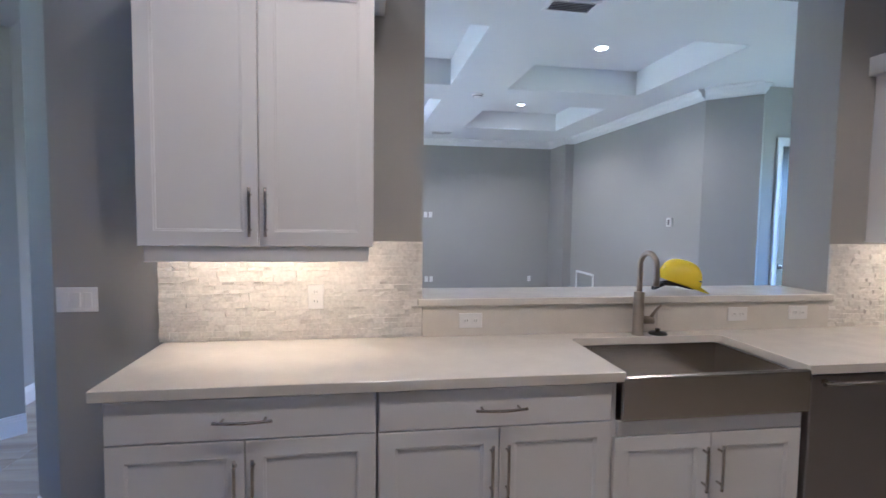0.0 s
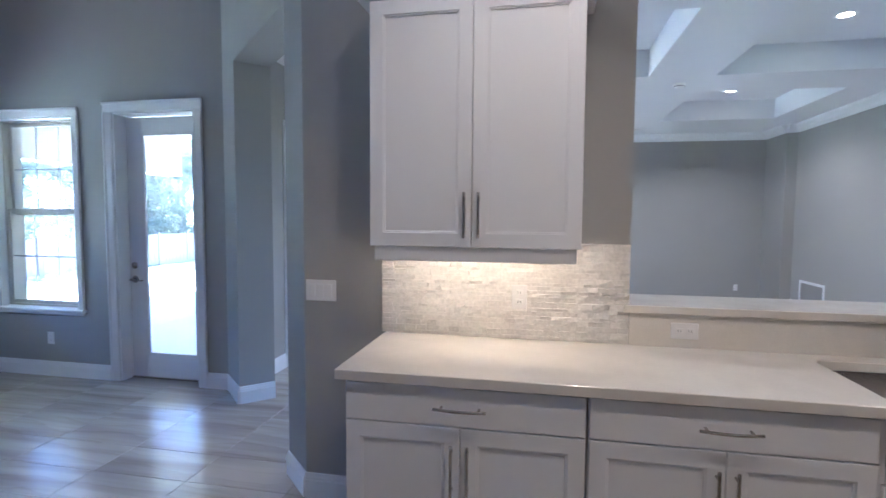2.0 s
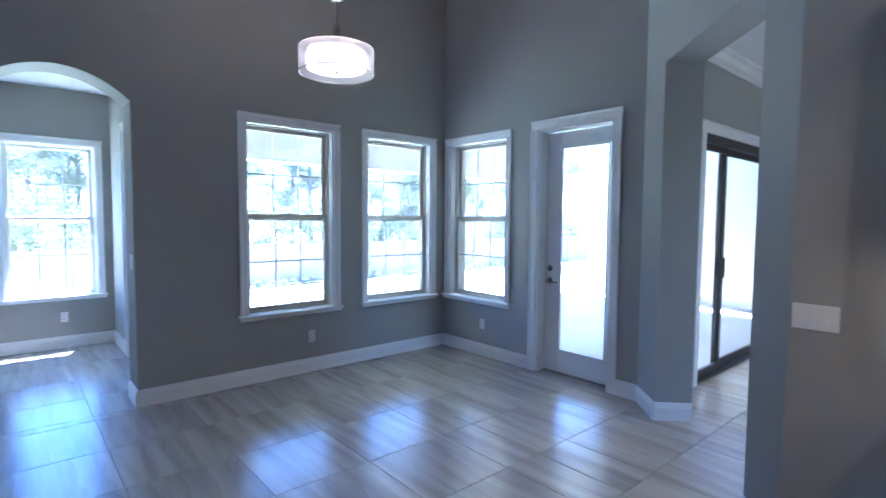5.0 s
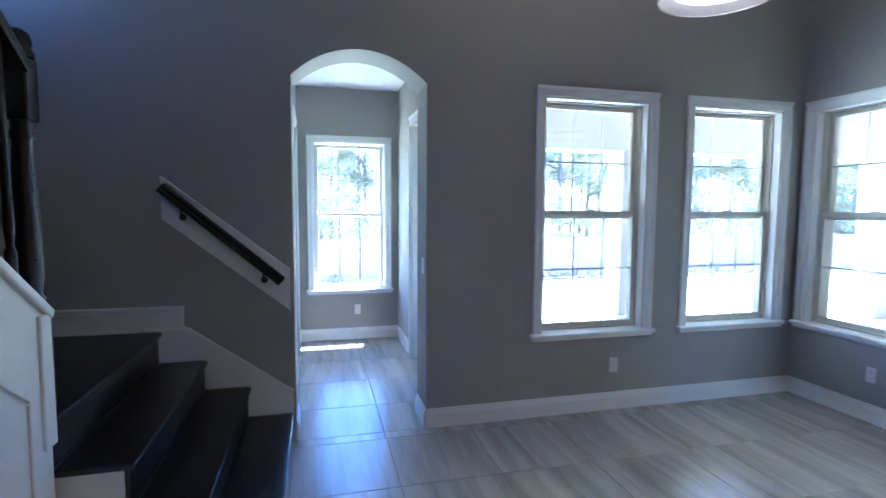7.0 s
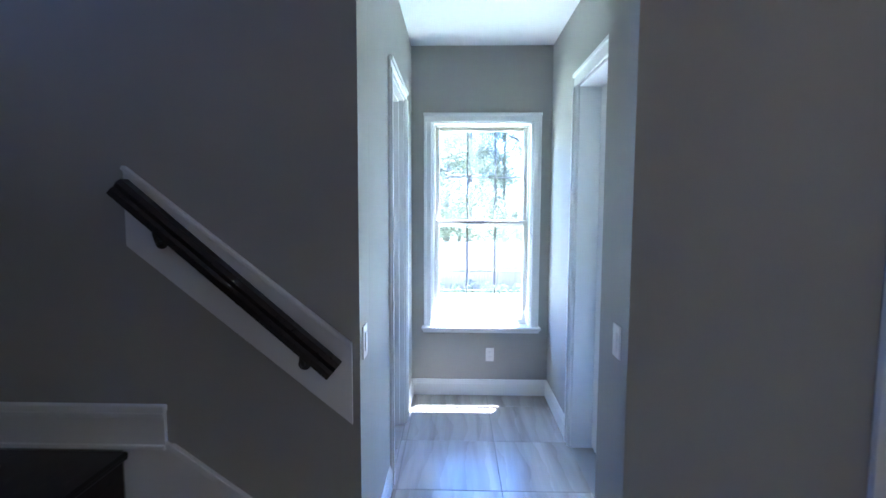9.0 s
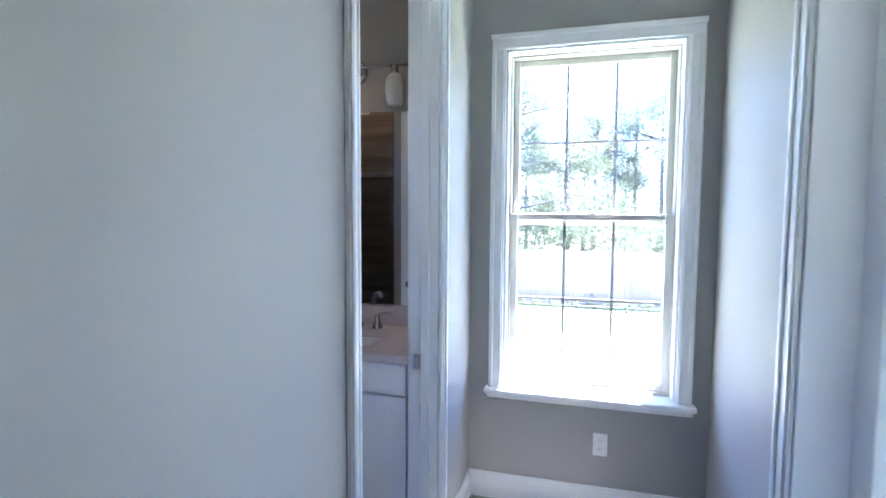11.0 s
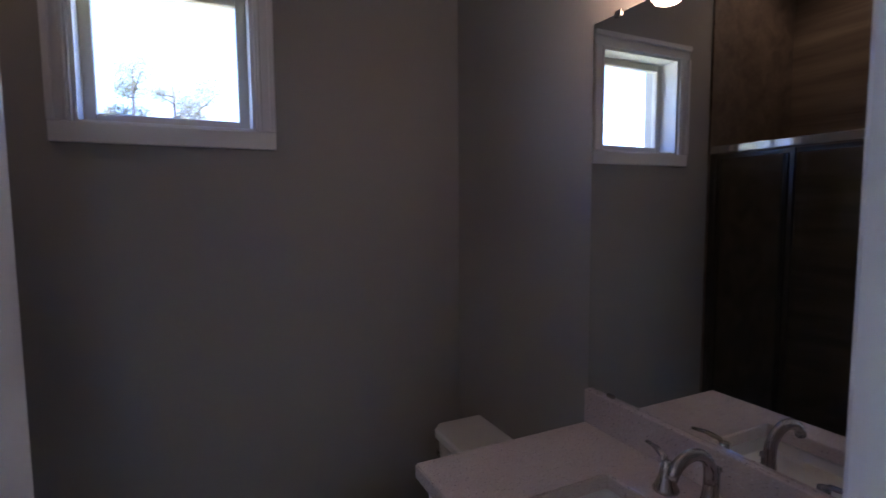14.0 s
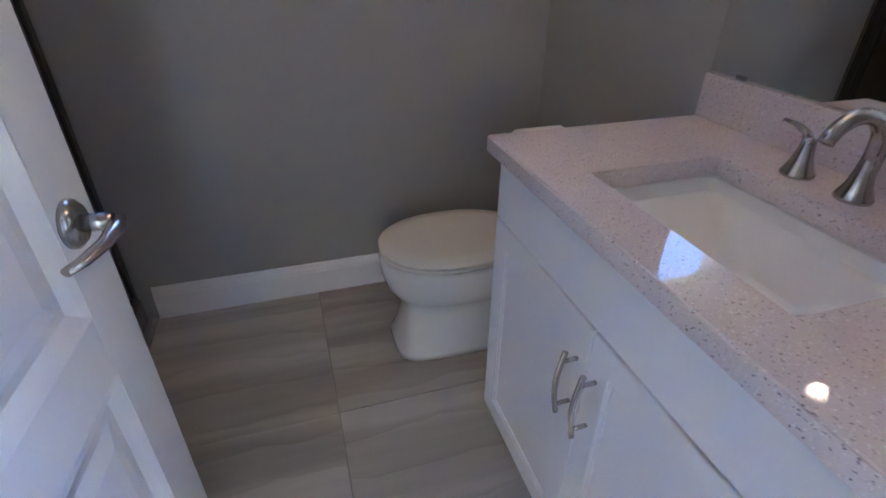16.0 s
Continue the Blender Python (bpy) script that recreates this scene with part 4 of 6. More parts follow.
plate("outlet", frame_map("x", KY - 0.022, 1), 1.078, 0.992, 0.115, 0.072, label="white horizontal outlet on the quartz upstand", gang=2)
plate("outlet", frame_map("x", KY - 0.022, 1), 2.52, 1.000, 0.115, 0.072, label="white horizontal outlet on the quartz upstand", gang=2)
plate("outlet", frame_map("x", KY - 0.022, 1), 2.885, 1.003, 0.115, 0.072, label="white horizontal outlet on the quartz upstand", gang=2)
plate("outlet", WM, 2.425, 0.35, label="white wall outlet under the nook window")
plate("outlet", NM, -3.97, 0.352, label="white wall outlet near the nook corner")
plate("outlet", HM, 0.67, 0.352, label="white wall outlet under the hall window")

# ---- family room fittings ----
FM, EM = frame_map("x", FY1, 1), frame_map("y", FX1, 1)
plate("outlet", FM, 1.80, 1.52, label="white wall outlet at screen height", gang=1)
plate("outlet", FM, 1.90, 1.52, label="white cable plate at screen height", kind="outlet")
plate("outlet", FM, 1.83, 0.20, label="white wall outlet low on the far wall")
plate("outlet", FM, 1.93, 0.20, label="white wall outlet low on the far wall")
plate("outlet", FM, 4.02, 0.20, label="white wall outlet by the pilaster")
p = thing("thermostat", (FX1, 6.53, 1.40), "white wall thermostat with a dark screen", "thermostat")
part("case", mbox(EM, 6.47, 6.59, -0.022, 0, 1.395, 1.515, 0.006), PLATE, p)
part("screen", mbox(EM, 6.51, 6.55, -0.024, -0.022, 1.42, 1.49), DARKP, p)
p = thing("return_grille", (FX1, 9.1, 0.15), "white louvred return air grille low on the wall", "air grille")
part("frame", joined(mbox(EM, 8.72, 8.76, -0.014, 0, 0.12, 0.50, 0.003), mbox(EM, 9.42, 9.46, -0.014, 0, 0.12, 0.50, 0.003), mbox(EM, 8.76, 9.42, -0.014, 0, 0.12, 0.16, 0.003), mbox(EM, 8.76, 9.42, -0.014, 0, 0.46, 0.50, 0.003)), TRIM, p)
for i in range(10):
    part("slat", mbox(EM, 8.76, 9.42, -0.010, -0.004, 0.172 + i * 0.029, 0.190 + i * 0.029), PAINT, p)


def downlight(x, y, z, lab, lit=True, glow=CAN_GLOW, ring=None):
    d = thing("downlight", (x, y, z), lab, "ceiling light", "recessed downlights")
    part("trim_ring", lathe([(0.062, -0.002), (0.088, -0.006), (0.095, -0.003), (0.095, 0.0), (0.062, 0.0), (0.062, -0.002)], 28, (x, y, z)), ring or TRIM, d)
    part("lens", lathe([(0.0, -0.003), (0.06, -0.003), (0.062, -0.001), (0, -0.001)], 28, (x, y, z)), glow if lit else OPAL, d, "lit lens" if lit else "unlit lens")


for x, y in ((3.125, 5.66), (3.125, 8.50), (0.74, 5.66), (0.74, 8.50)):
    downlight(x, y, FC + 0.3, "lit recessed downlight in the ceiling coffer")
downlight(-6.04, 0.545, HC, "unlit recessed downlight with a satin metal ring in the hall ceiling", False, ring=NICKEL)
downlight(-5.25, -1.45, HC, "dim lit recessed downlight above the shower", glow=DIM_GLOW)
for x, y, watts in KITCHEN_CANS:
    downlight(x, y, FC, "lit recessed downlight in the kitchen ceiling")
p = thing("smoke_detector", (1.99, 6.74, FC), "round white smoke detector on the ceiling", "smoke detector")
part("case", lathe([(0, -0.036), (0.05, -0.036), (0.062, -0.022), (0.07, -0.008), (0.07, 0), (0, 0)], 28, (1.99, 6.74, FC)), PLATE, p)
part("vent_ring", lathe([(0.058, -0.028), (0.0605, -0.030), (0.063, -0.024), (0.06, -0.022), (0.058, -0.028)], 28, (1.99, 6.74, FC)), DARKP, p)
for vx, vy in ((2.06, 3.97), (1.98, 9.80)):
    p = thing("ceiling_vent", (vx, vy, FC), "white louvred air vent in the ceiling", "air vent", "ceiling vents")
    part("backing", box(vx - 0.16, vx + 0.16, vy - 0.08, vy + 0.08, FC - 0.004, FC - 0.001), DARKP, p)
    part("frame", joined(box(vx - 0.19, vx + 0.19, vy - 0.11, vy - 0.08, FC - 0.012, FC, 0.003), box(vx - 0.19, vx + 0.19, vy + 0.08, vy + 0.11, FC - 0.012, FC, 0.003),
                         box(vx - 0.19, vx - 0.16, vy - 0.08, vy + 0.08, FC - 0.012, FC, 0.003), box(vx + 0.16, vx + 0.19, vy - 0.08, vy + 0.08, FC - 0.012, FC, 0.003)), TRIM, p)
    for i in range(6):
        part("slat", turn_bm(box(-0.16, 0.16, -0.010, 0.010, -0.001, 0.001), pose(vx, vy - 0.066 + i * 0.0265, FC - 0.009, 35)), TRIM, p)


# ---- doors ----
def door_jamb(mp, parent, u0, u1, z1, depth, stop=None):
    part("jamb", joined(mbox(mp, u0 - 0.001, u0 + 0.014, 0, depth, 0, z1), mbox(mp, u1 - 0.014, u1 + 0.001, 0, depth, 0, z1), mbox(mp, u0 + 0.014, u1 - 0.014, 0, depth, z1 - 0.014, z1 + 0.001)), TRIM, parent)
    if stop:
        part("stop", joined(mbox(mp, u0 + 0.014, u0 + 0.026, *stop, 0, z1 - 0.014, 0.002), mbox(mp, u0 + 0.026, u1 - 0.014, *stop, z1 - 0.026, z1 - 0.014, 0.002)), TRIM, parent)


def lever_set(parent, at, out, along_, mat=NICKEL, drop=0.006):
    """A round rose with a short neck and a curved lever that points along 'along_'."""
    a, o, l = Vector(at), Vector(out).normalized(), Vector(along_).normalized()
    rose = lathe([(0, 0), (0.033, 0), (0.033, 0.006), (0.026, 0.013), (0.014, 0.016), (0, 0.016)], 28)
    turn_bm(rose, Matrix.Translation(a) @ o.to_track_quat("Z", "Y").to_matrix().to_4x4())
    neck = tube([a + o * 0.012, a + o * 0.052], [0.0125, 0.0115], 14)
    r = part("rose", joined(rose, neck), mat, parent, "brushed nickel rose")
    down = Vector((0, 0, drop))
    pts = [a + o * 0.054 - l * 0.004, a + o * 0.060 + l * 0.018 - down * 0.1, a + o * 0.057 + l * 0.055 - down * 0.5, a + o * 0.045 + l * 0.088 - down, a + o * 0.034 + l * 0.113 - down]
    part("lever", tube(pts, [0.011, 0.0115, 0.0095, 0.0085, 0.007], 14, 0.8), mat, r)


# glazed nook door
nd = tagged(new("door_1"), "white outer door with a tall clear glass panel, closed", "door", kind="structure")
casing(NM, nd, -3.233, -2.437, 0, 2.372)
door_jamb(NM, nd, -3.233, -2.437, 2.372, 0.21)
nl = part("leaf", joined(mbox(NM, -3.216, -3.058, 0.125, 0.17, 0.012, 2.348, 0.003), mbox(NM, -2.530, -2.454, 0.125, 0.17, 0.012, 2.348, 0.003), mbox(NM, -3.058, -2.530, 0.125, 0.17, 0.012, 0.225, 0.003), mbox(NM, -3.058, -2.530, 0.125, 0.17, 2.20, 2.348, 0.003)), TRIM, nd)
part("glazing_bead", joined(mbox(NM, -3.060, -3.035, 0.117, 0.125, 0.215, 2.21, 0.003), mbox(NM, -2.553, -2.528, 0.117, 0.125, 0.215, 2.21, 0.003), mbox(NM, -3.035, -2.553, 0.117, 0.125, 0.215, 0.240, 0.003), mbox(NM, -3.035, -2.553, 0.117, 0.125, 2.185, 2.21, 0.003)), TRIM, nl)
g = part("pane", mbox(NM, -3.061, -2.527, 0.145, 0.150, 0.222, 2.203), GLASS, nl)
g.visible_shadow = False
lever_set(nd, (-3.165, NY + 0.125, 0.905), (0, -1, 0), (1, 0, 0))
part("deadbolt", turn_bm(lathe([(0, 0), (0.03, 0), (0.03, 0.008), (0.022, 0.014), (0.01, 0.016), (0.008, 0.03), (0, 0.03)], 24), Matrix.Translation((-3.165, NY + 0.125, 1.03)) @ pose(0, 0, 0, 90)), NICKEL, nd)
part("threshold", mbox(NM, -3.218, -2.452, 0.11, 0.24, 0.0, 0.011, 0.003), NICKEL, nd)

# tall sliding door of the family room, lengthened where unseen for more daylight
FWM = frame_map("y", FX0, -1)
sd = tagged(new("door_2"), "dark bronze sliding glass door with tall clear panels, widened out of view for daylight", "door", kind="structure")
casing(FWM, sd, 4.93, 9.6, 0, 2.30, 0.10)
part("frame", joined(mbox(FWM, 4.93, 4.97, 0.0, 0.15, 0, 2.30, 0.003), mbox(FWM, 9.56, 9.6, 0.0, 0.15, 0, 2.30, 0.003), mbox(FWM, 4.97, 9.56, 0.0, 0.15, 2.22, 2.30, 0.003), mbox(FWM, 4.97, 9.56, 0.0, 0.15, 0, 0.025, 0.003)), BRONZE, sd)
# The third panel is added out of view, to brighten the family room.
for a, b, d in ((4.97, 5.56, 0.03), (5.50, 7.56, 0.065), (7.50, 9.56, 0.03)):
    p = part("panel", joined(mbox(FWM, a, a + 0.05, d, d + 0.03, 0.025, 2.22, 0.003), mbox(FWM, b - 0.05, b, d, d + 0.03, 0.025, 2.22, 0.003), mbox(FWM, a + 0.05, b - 0.05, d, d + 0.03, 0.025, 0.10, 0.003), mbox(FWM, a + 0.05, b - 0.05, d, d + 0.03, 2.16, 2.22, 0.003)), BRONZE, sd)
    g = part("pane", mbox(FWM, a + 0.045, b - 0.045, d + 0.012, d + 0.018, 0.095, 2.165), GLASS, p)
    g.visible_shadow = False
part("handle", mbox(FWM, 5.51, 5.53, 0.0, 0.03, 0.95, 1.15, 0.004), BRONZE, sd)

# dark door in the gallery
GM = frame_map("x", 5.65, 1)
gd = tagged(new("door_5"), "dark stained wooden door with white casing, closed", "door", kind="structure")
casing(GM, gd, 5.42, 6.25, 0, 2.39, 0.075)
door_jamb(GM, gd, 5.42, 6.25, 2.39, 0.18)
gl = part("leaf", joined(mbox(GM, 5.436, 6.234, 0.03, 0.06, 0.008, 2.374, 0.003), *[mbox(GM, 5.436 + a, 5.436 + b, 0.022, 0.031, c, d, 0.003) for a, b, c, d in ((0, 0.11, 0.008, 2.374), (0.688, 0.798, 0.008, 2.374), (0.11, 0.688, 0.008, 0.24), (0.11, 0.688, 0.80, 0.92), (0.11, 0.688, 2.24, 2.374))]), DARKWOOD, gd)
lever_set(gl, (5.50, 5.672, 0.947), (0, -1, 0), (1, 0, 0))

# bathroom door, standing open into the bathroom
HSM = frame_map("x", HS, -1)
bd = tagged(new("door_3"), "white two-panel bathroom door standing open", "door", kind="structure")
casing(HSM, bd, DL[0], DL[1], 0, 2.36, 0.058)
door_jamb(HSM, bd, DL[0], DL[1], 2.36, HS - BN, (0.035, 0.07))
part("strike_plate", joined(box(DL[0] + 0.0135, DL[0] + 0.0165, -0.098, -0.066, 0.855, 0.915, 0.001), box(DL[0] + 0.016, DL[0] + 0.0175, -0.089, -0.075, 0.873, 0.898)), NICKEL, bd, "brushed nickel strike plate")
BNM = frame_map("x", BN, 1)
casing(BNM, bd, DL[0], DL[1], 0, 2.36, 0.06)


def panel_leaf(w, h, t=0.035):
    """Door leaf in its own frame: x from the hinge, y the thickness, two moulded panels on each face."""
    st, z1, z2, zt = 0.112, 0.235, 0.80, h - 0.14
    bars = [box(0, st, 0, t, 0, h, 0.002), box(w - st, w, 0, t, 0, h, 0.002), box(st, w - st, 0, t, 0, z1), box(st, w - st, 0, t, z2 - 0.10, z2), box(st, w - st, 0, t, zt, h)]
    for a, b in ((z1, z2 - 0.10), (z2, zt)):
        bars.append(box(st, w - st, t / 2 - 0.006, t / 2 + 0.006, a, b))
        for y0, y1, s in ((0.0, t / 2 - 0.006, -1), (t, t / 2 + 0.006, 1)):
            pm = bmesh.new()
            ring = [[pm.verts.new(v) for v in ((st + o, y, a + o), (w - st - o, y, a + o), (w - st - o, y, b - o), (st + o, y, b - o))] for o, y in ((0, y0), (0.012, y0 - s * 0.004), (0.03, y1), (0.045, y1), (0.075, y0 - s * 0.003))]
            for p, q in zip(ring, ring[1:]):
                for i in range(4):
                    pm.faces.new((p[i], p[(i + 1) % 4], q[(i + 1) % 4], q[i]))
            pm.faces.new(ring[-1])
            bars.append(pm)
    return joined(*bars)


def open_leaf():
    w, h = 0.70, 2.335
    m = Matrix.Translation((DL[1] - 0.002, BN - 0.004, 0.010)) @ Matrix.Rotation(radians(-90 - 4.8), 4, "Z") @ Matrix.Diagonal((1, -1, 1, 1))
    lf = part("leaf", turn_bm(panel_leaf(w, h), m), TRIM, bd)
    for side, o in ((0.035, 1), (0.0, -1)):
        at = m @ Vector((w - 0.070, side, 0.922))
        out = (m.to_3x3() @ Vector((0, o, 0))).normalized()
        back = (m.to_3x3() @ Vector((-1, 0, 0))).normalized()
        lever_set(lf, at, out, back, NICKEL, 0.006)
    for z in (0.2, 1.2, 2.1):
        part("hinge", tube([(DL[1] - 0.004, BN - 0.008, z), (DL[1] - 0.004, BN - 0.008, z + 0.09)], 0.006, 8), NICKEL, bd)


open_leaf()

# outer door on the other side of the hall
HNM = frame_map("x", HN, 1)
od = tagged(new("door_4"), "white outer door with a glass panel, closed, deep in its frame", "door", kind="structure")
casing(HNM, od, DR[0], DR[1], 0, 2.38)
door_jamb(HNM, od, DR[0], DR[1], 2.38, 0.23)
a, b = DR[0] + 0.016, DR[1] - 0.016
leaf = part("leaf", joined(mbox(HNM, a, a + 0.11, 0.135, 0.18, 0.012, 2.364, 0.003), mbox(HNM, b - 0.11, b, 0.135, 0.18, 0.012, 2.364, 0.003), mbox(HNM, a + 0.11, b - 0.11, 0.135, 0.18, 0.012, 0.25, 0.003), mbox(HNM, a + 0.11, b - 0.11, 0.135, 0.18, 2.21, 2.364, 0.003)), TRIM, od)
g = part("pane", mbox(HNM, a + 0.105, b - 0.105, 0.155, 0.160, 0.247, 2.215), GLASS, leaf)
g.visible_shadow = False
lever_set(leaf, (DR[1] - 0.085, HN + 0.135, 0.92), (0, -1, 0), (-1, 0, 0))

# switch plates in the arch
plate("light_switch", frame_map("x", 0.94, 1), -4.735, 1.145, 0.075, 0.115, "switch", "white rocker switch plate in the arched opening")
plate("light_switch", frame_map("x", 0.06, -1), -4.705, 1.145, 0.07, 0.115, "switch", "white rocker switch plate in the arched opening")


# ---- pendant ----
def make_pendant():
    x, y, zb, h, r = -3.04, 1.82, 2.425, 0.162, 0.235
    p = thing("pendant_lamp", (x, y, zb), "lit drum pendant with a sheer pale outer shade", "pendant lamp")
    sheer = bpy.data.materials.new("sheer shade fabric")
    sheer.use_nodes = True
    nt = sheer.node_tree
    nt.nodes.clear()
    tr, di, tl = nt.nodes.new("ShaderNodeBsdfTransparent"), nt.nodes.new("ShaderNodeBsdfDiffuse"), nt.nodes.new("ShaderNodeBsdfTranslucent")
    di.inputs[0].default_value = tl.inputs[0].default_value = (0.85, 0.80, 0.80, 1)
    m1, m2, o = nt.nodes.new("ShaderNodeMixShader"), nt.nodes.new("ShaderNodeMixShader"), nt.nodes.new("ShaderNodeOutputMaterial")
    m1.inputs[0].default_value, m2.inputs[0].default_value = 0.5, 0.42
    nt.links.new(di.outputs[0], m1.inputs[1])
    nt.links.new(tl.outputs[0], m1.inputs[2])
    nt.links.new(tr.outputs[0], m2.inputs[1])
    nt.links.new(m1.outputs[0], m2.inputs[2])
    nt.links.new(m2.outputs[0], o.inputs[0])
    part("outer_shade", lathe([(r, 0), (r, h), (r - 0.0015, h), (r - 0.0015, 0), (r, 0)], 56, (x, y, zb)), sheer, p, "sheer outer drum")
    part("rim", joined(lathe([(r - 0.002, 0), (r + 0.002, 0), (r + 0.002, 0.004), (r - 0.002, 0.004), (r - 0.002, 0)], 56, (x, y, zb)), lathe([(r - 0.002, h - 0.004), (r + 0.002, h - 0.004), (r + 0.002, h), (r - 0.002, h), (r - 0.002, h - 0.004)], 56, (x, y, zb))), NICKEL, p)
    part("inner_shade", lathe([(0, 0.028), (0.175, 0.028), (0.185, 0.033), (0.185, h - 0.02), (0.182, h - 0.02), (0.182, 0.036), (0, 0.036)], 48, (x, y, zb)), SHADE_GLOW, p, "lit inner diffuser")
    part("finial", lathe([(0, 0), (0.008, 0.004), (0.01, 0.012), (0.005, 0.028)], 14, (x, y, zb)), NICKEL, p)
    part("spider", joined(*[box(x - 0.233 if k else x - 0.004, x + 0.233 if k else x + 0.004, y - 0.004 if k else y - 0.233, y + 0.004 if k else y + 0.233, zb + h - 0.008, zb + h - 0.003) for k in (0, 1)]), NICKEL, p)
    part("rod", joined(lathe([(0.006, h - 0.01), (0.006, TALL - zb - 0.03)], 12, (x, y, zb)), lathe([(0.022, h + 0.0), (0.022, h + 0.11), (0.012, h + 0.15), (0.006, h + 0.16)], 18, (x, y, zb)), lathe([(0.0, 0.46), (0.045, 0.46), (0.045, 0.475), (0.02, 0.49), (0.006, 0.495)], 20, (x, y, zb))), NICKEL, p)
    part("canopy", lathe([(0, -0.03), (0.05, -0.03), (0.065, -0.01), (0.065, 0)], 24, (x, y, TALL)), NICKEL, p)


make_pendant()

# ---- stairs ----
NOSE = [(0.203, 0.045), (0.405, -0.215), (0.592, -0.468), (0.787, -0.720)]
SX0, SX1 = WX, -3.31
st = tagged(new("stairs"), "dark stained oak stairs with a landing", "stairs", kind="structure")
for i, (z, y) in enumerate(NOSE):
    yb = NOSE[i + 1][1] if i < 3 else -1.9
    part("tread", box(SX0 + 0.024, SX1 + (0.02 if i < 3 else 0), yb - (0.0 if i == 3 else 0.02), y, z - 0.028, z, 0.008, 2), DARKWOOD, st)
    part("riser", box(SX0 + 0.024, SX1, y - 0.045, y - 0.025, NOSE[i - 1][0] if i else 0, z - 0.028), DARKWOOD, st)
part("stringer", joined(box(SX1 - 0.02, SX1, -0.745, 0.0, 0, 0.175), box(SX1 - 0.02, SX1, -0.745, -0.26, 0.175, 0.377), box(SX1 - 0.02, SX1, -0.745, -0.51, 0.377, 0.564)), TRIM, st)
for i in range(7):
    z = 0.787 + 0.19 * (i + 1)
    x = -3.30 + 0.25 * i
    part("tread", box(x - 0.02, x + 0.26, -1.85, -0.79, z - 0.028, z, 0.006), DARKWOOD, st)
    part("riser", box(x, x + 0.02, -1.85, -0.79, z - 0.19, z - 0.028), DARKWOOD, st)
sk = [(0.045, 0.203), (0.045, 0.345), (-0.58, 0.80), (-0.60, 0.812), (-0.60, 0.94), (-1.9, 0.94), (-1.9, 0.787), (-0.745, 0.787), (-0.745, 0.592), (-0.49, 0.592), (-0.49, 0.405), (-0.235, 0.405), (-0.235, 0.203)]
structure("trim_skirt", joined(prism(sk, "x", WX, WX + 0.016), box(WX, WX + 0.026, -1.9, -0.595, 0.918, 0.942, 0.003), box(WX, WX + 0.021, -1.9, -0.60, 0.897, 0.915, 0.003), box(WX, WX + 0.022, -1.9, -0.60, 0.787, 0.805, 0.003),
          turn_bm(box(0, 0.022, -0.775, 0.002, -0.012, 0.010, 0.003), Matrix.Translation((WX, 0.045, 0.345)) @ Matrix.Rotation(-math.atan2(0.467, 0.645), 4, "X"))), TRIM, "white skirt board along the stairs", "skirt board")
# raked handrail on its backing board
rl = tagged(new("handrail_wall"), "dark wooden handrail on a white backing board", "handrail", kind="structure")
part("backing_board", joined(prism([(0.035, 0.885), (0.035, 1.155), (-0.70, 1.735), (-0.70, 1.478)], "x", WX, WX + 0.015),
     turn_bm(box(0, 0.024, -0.936, 0.0, -0.010, 0.004, 0.002), Matrix.Translation((WX, 0.035, 1.155)) @ Matrix.Rotation(-math.atan2(0.58, 0.735), 4, "X"))), TRIM, rl)
a, b = Vector((WX + 0.055, -0.012, 1.082)), Vector((WX + 0.055, -0.69, 1.668))
ang = math.atan2(b.z - a.z, a.y - b.y)
rail_pts = [(-0.032, -0.028), (0.032, -0.028), (0.032, -0.008), (0.024, 0.002), (0.030, 0.018), (0.018, 0.032), (-0.018, 0.032), (-0.030, 0.018), (-0.024, 0.002), (-0.032, -0.008)]
part("rail", turn_bm(prism([(p[0], p[1]) for p in rail_pts], "y", -(b - a).length, 0.0), Matrix.Translation(a) @ Matrix.Rotation(-ang, 4, "X")), DARKWOOD, rl)
for k in (0.16, 0.84):
    p = a.lerp(b, k)
    part("bracket", joined(tube([(WX + 0.012, p.y, p.z - 0.085), (WX + 0.04, p.y, p.z - 0.085), (WX + 0.053, p.y, p.z - 0.06), (WX + 0.055, p.y, p.z - 0.03)], 0.007, 8), turn_bm(lathe([(0, 0), (0.022, 0), (0.02, 0.006), (0, 0.008)], 16), Matrix.Translation((WX + 0.014, p.y, p.z - 0.085)) @ pose(0, 0, 0, 0, 90))), BRONZE, rl, "dark metal bracket")


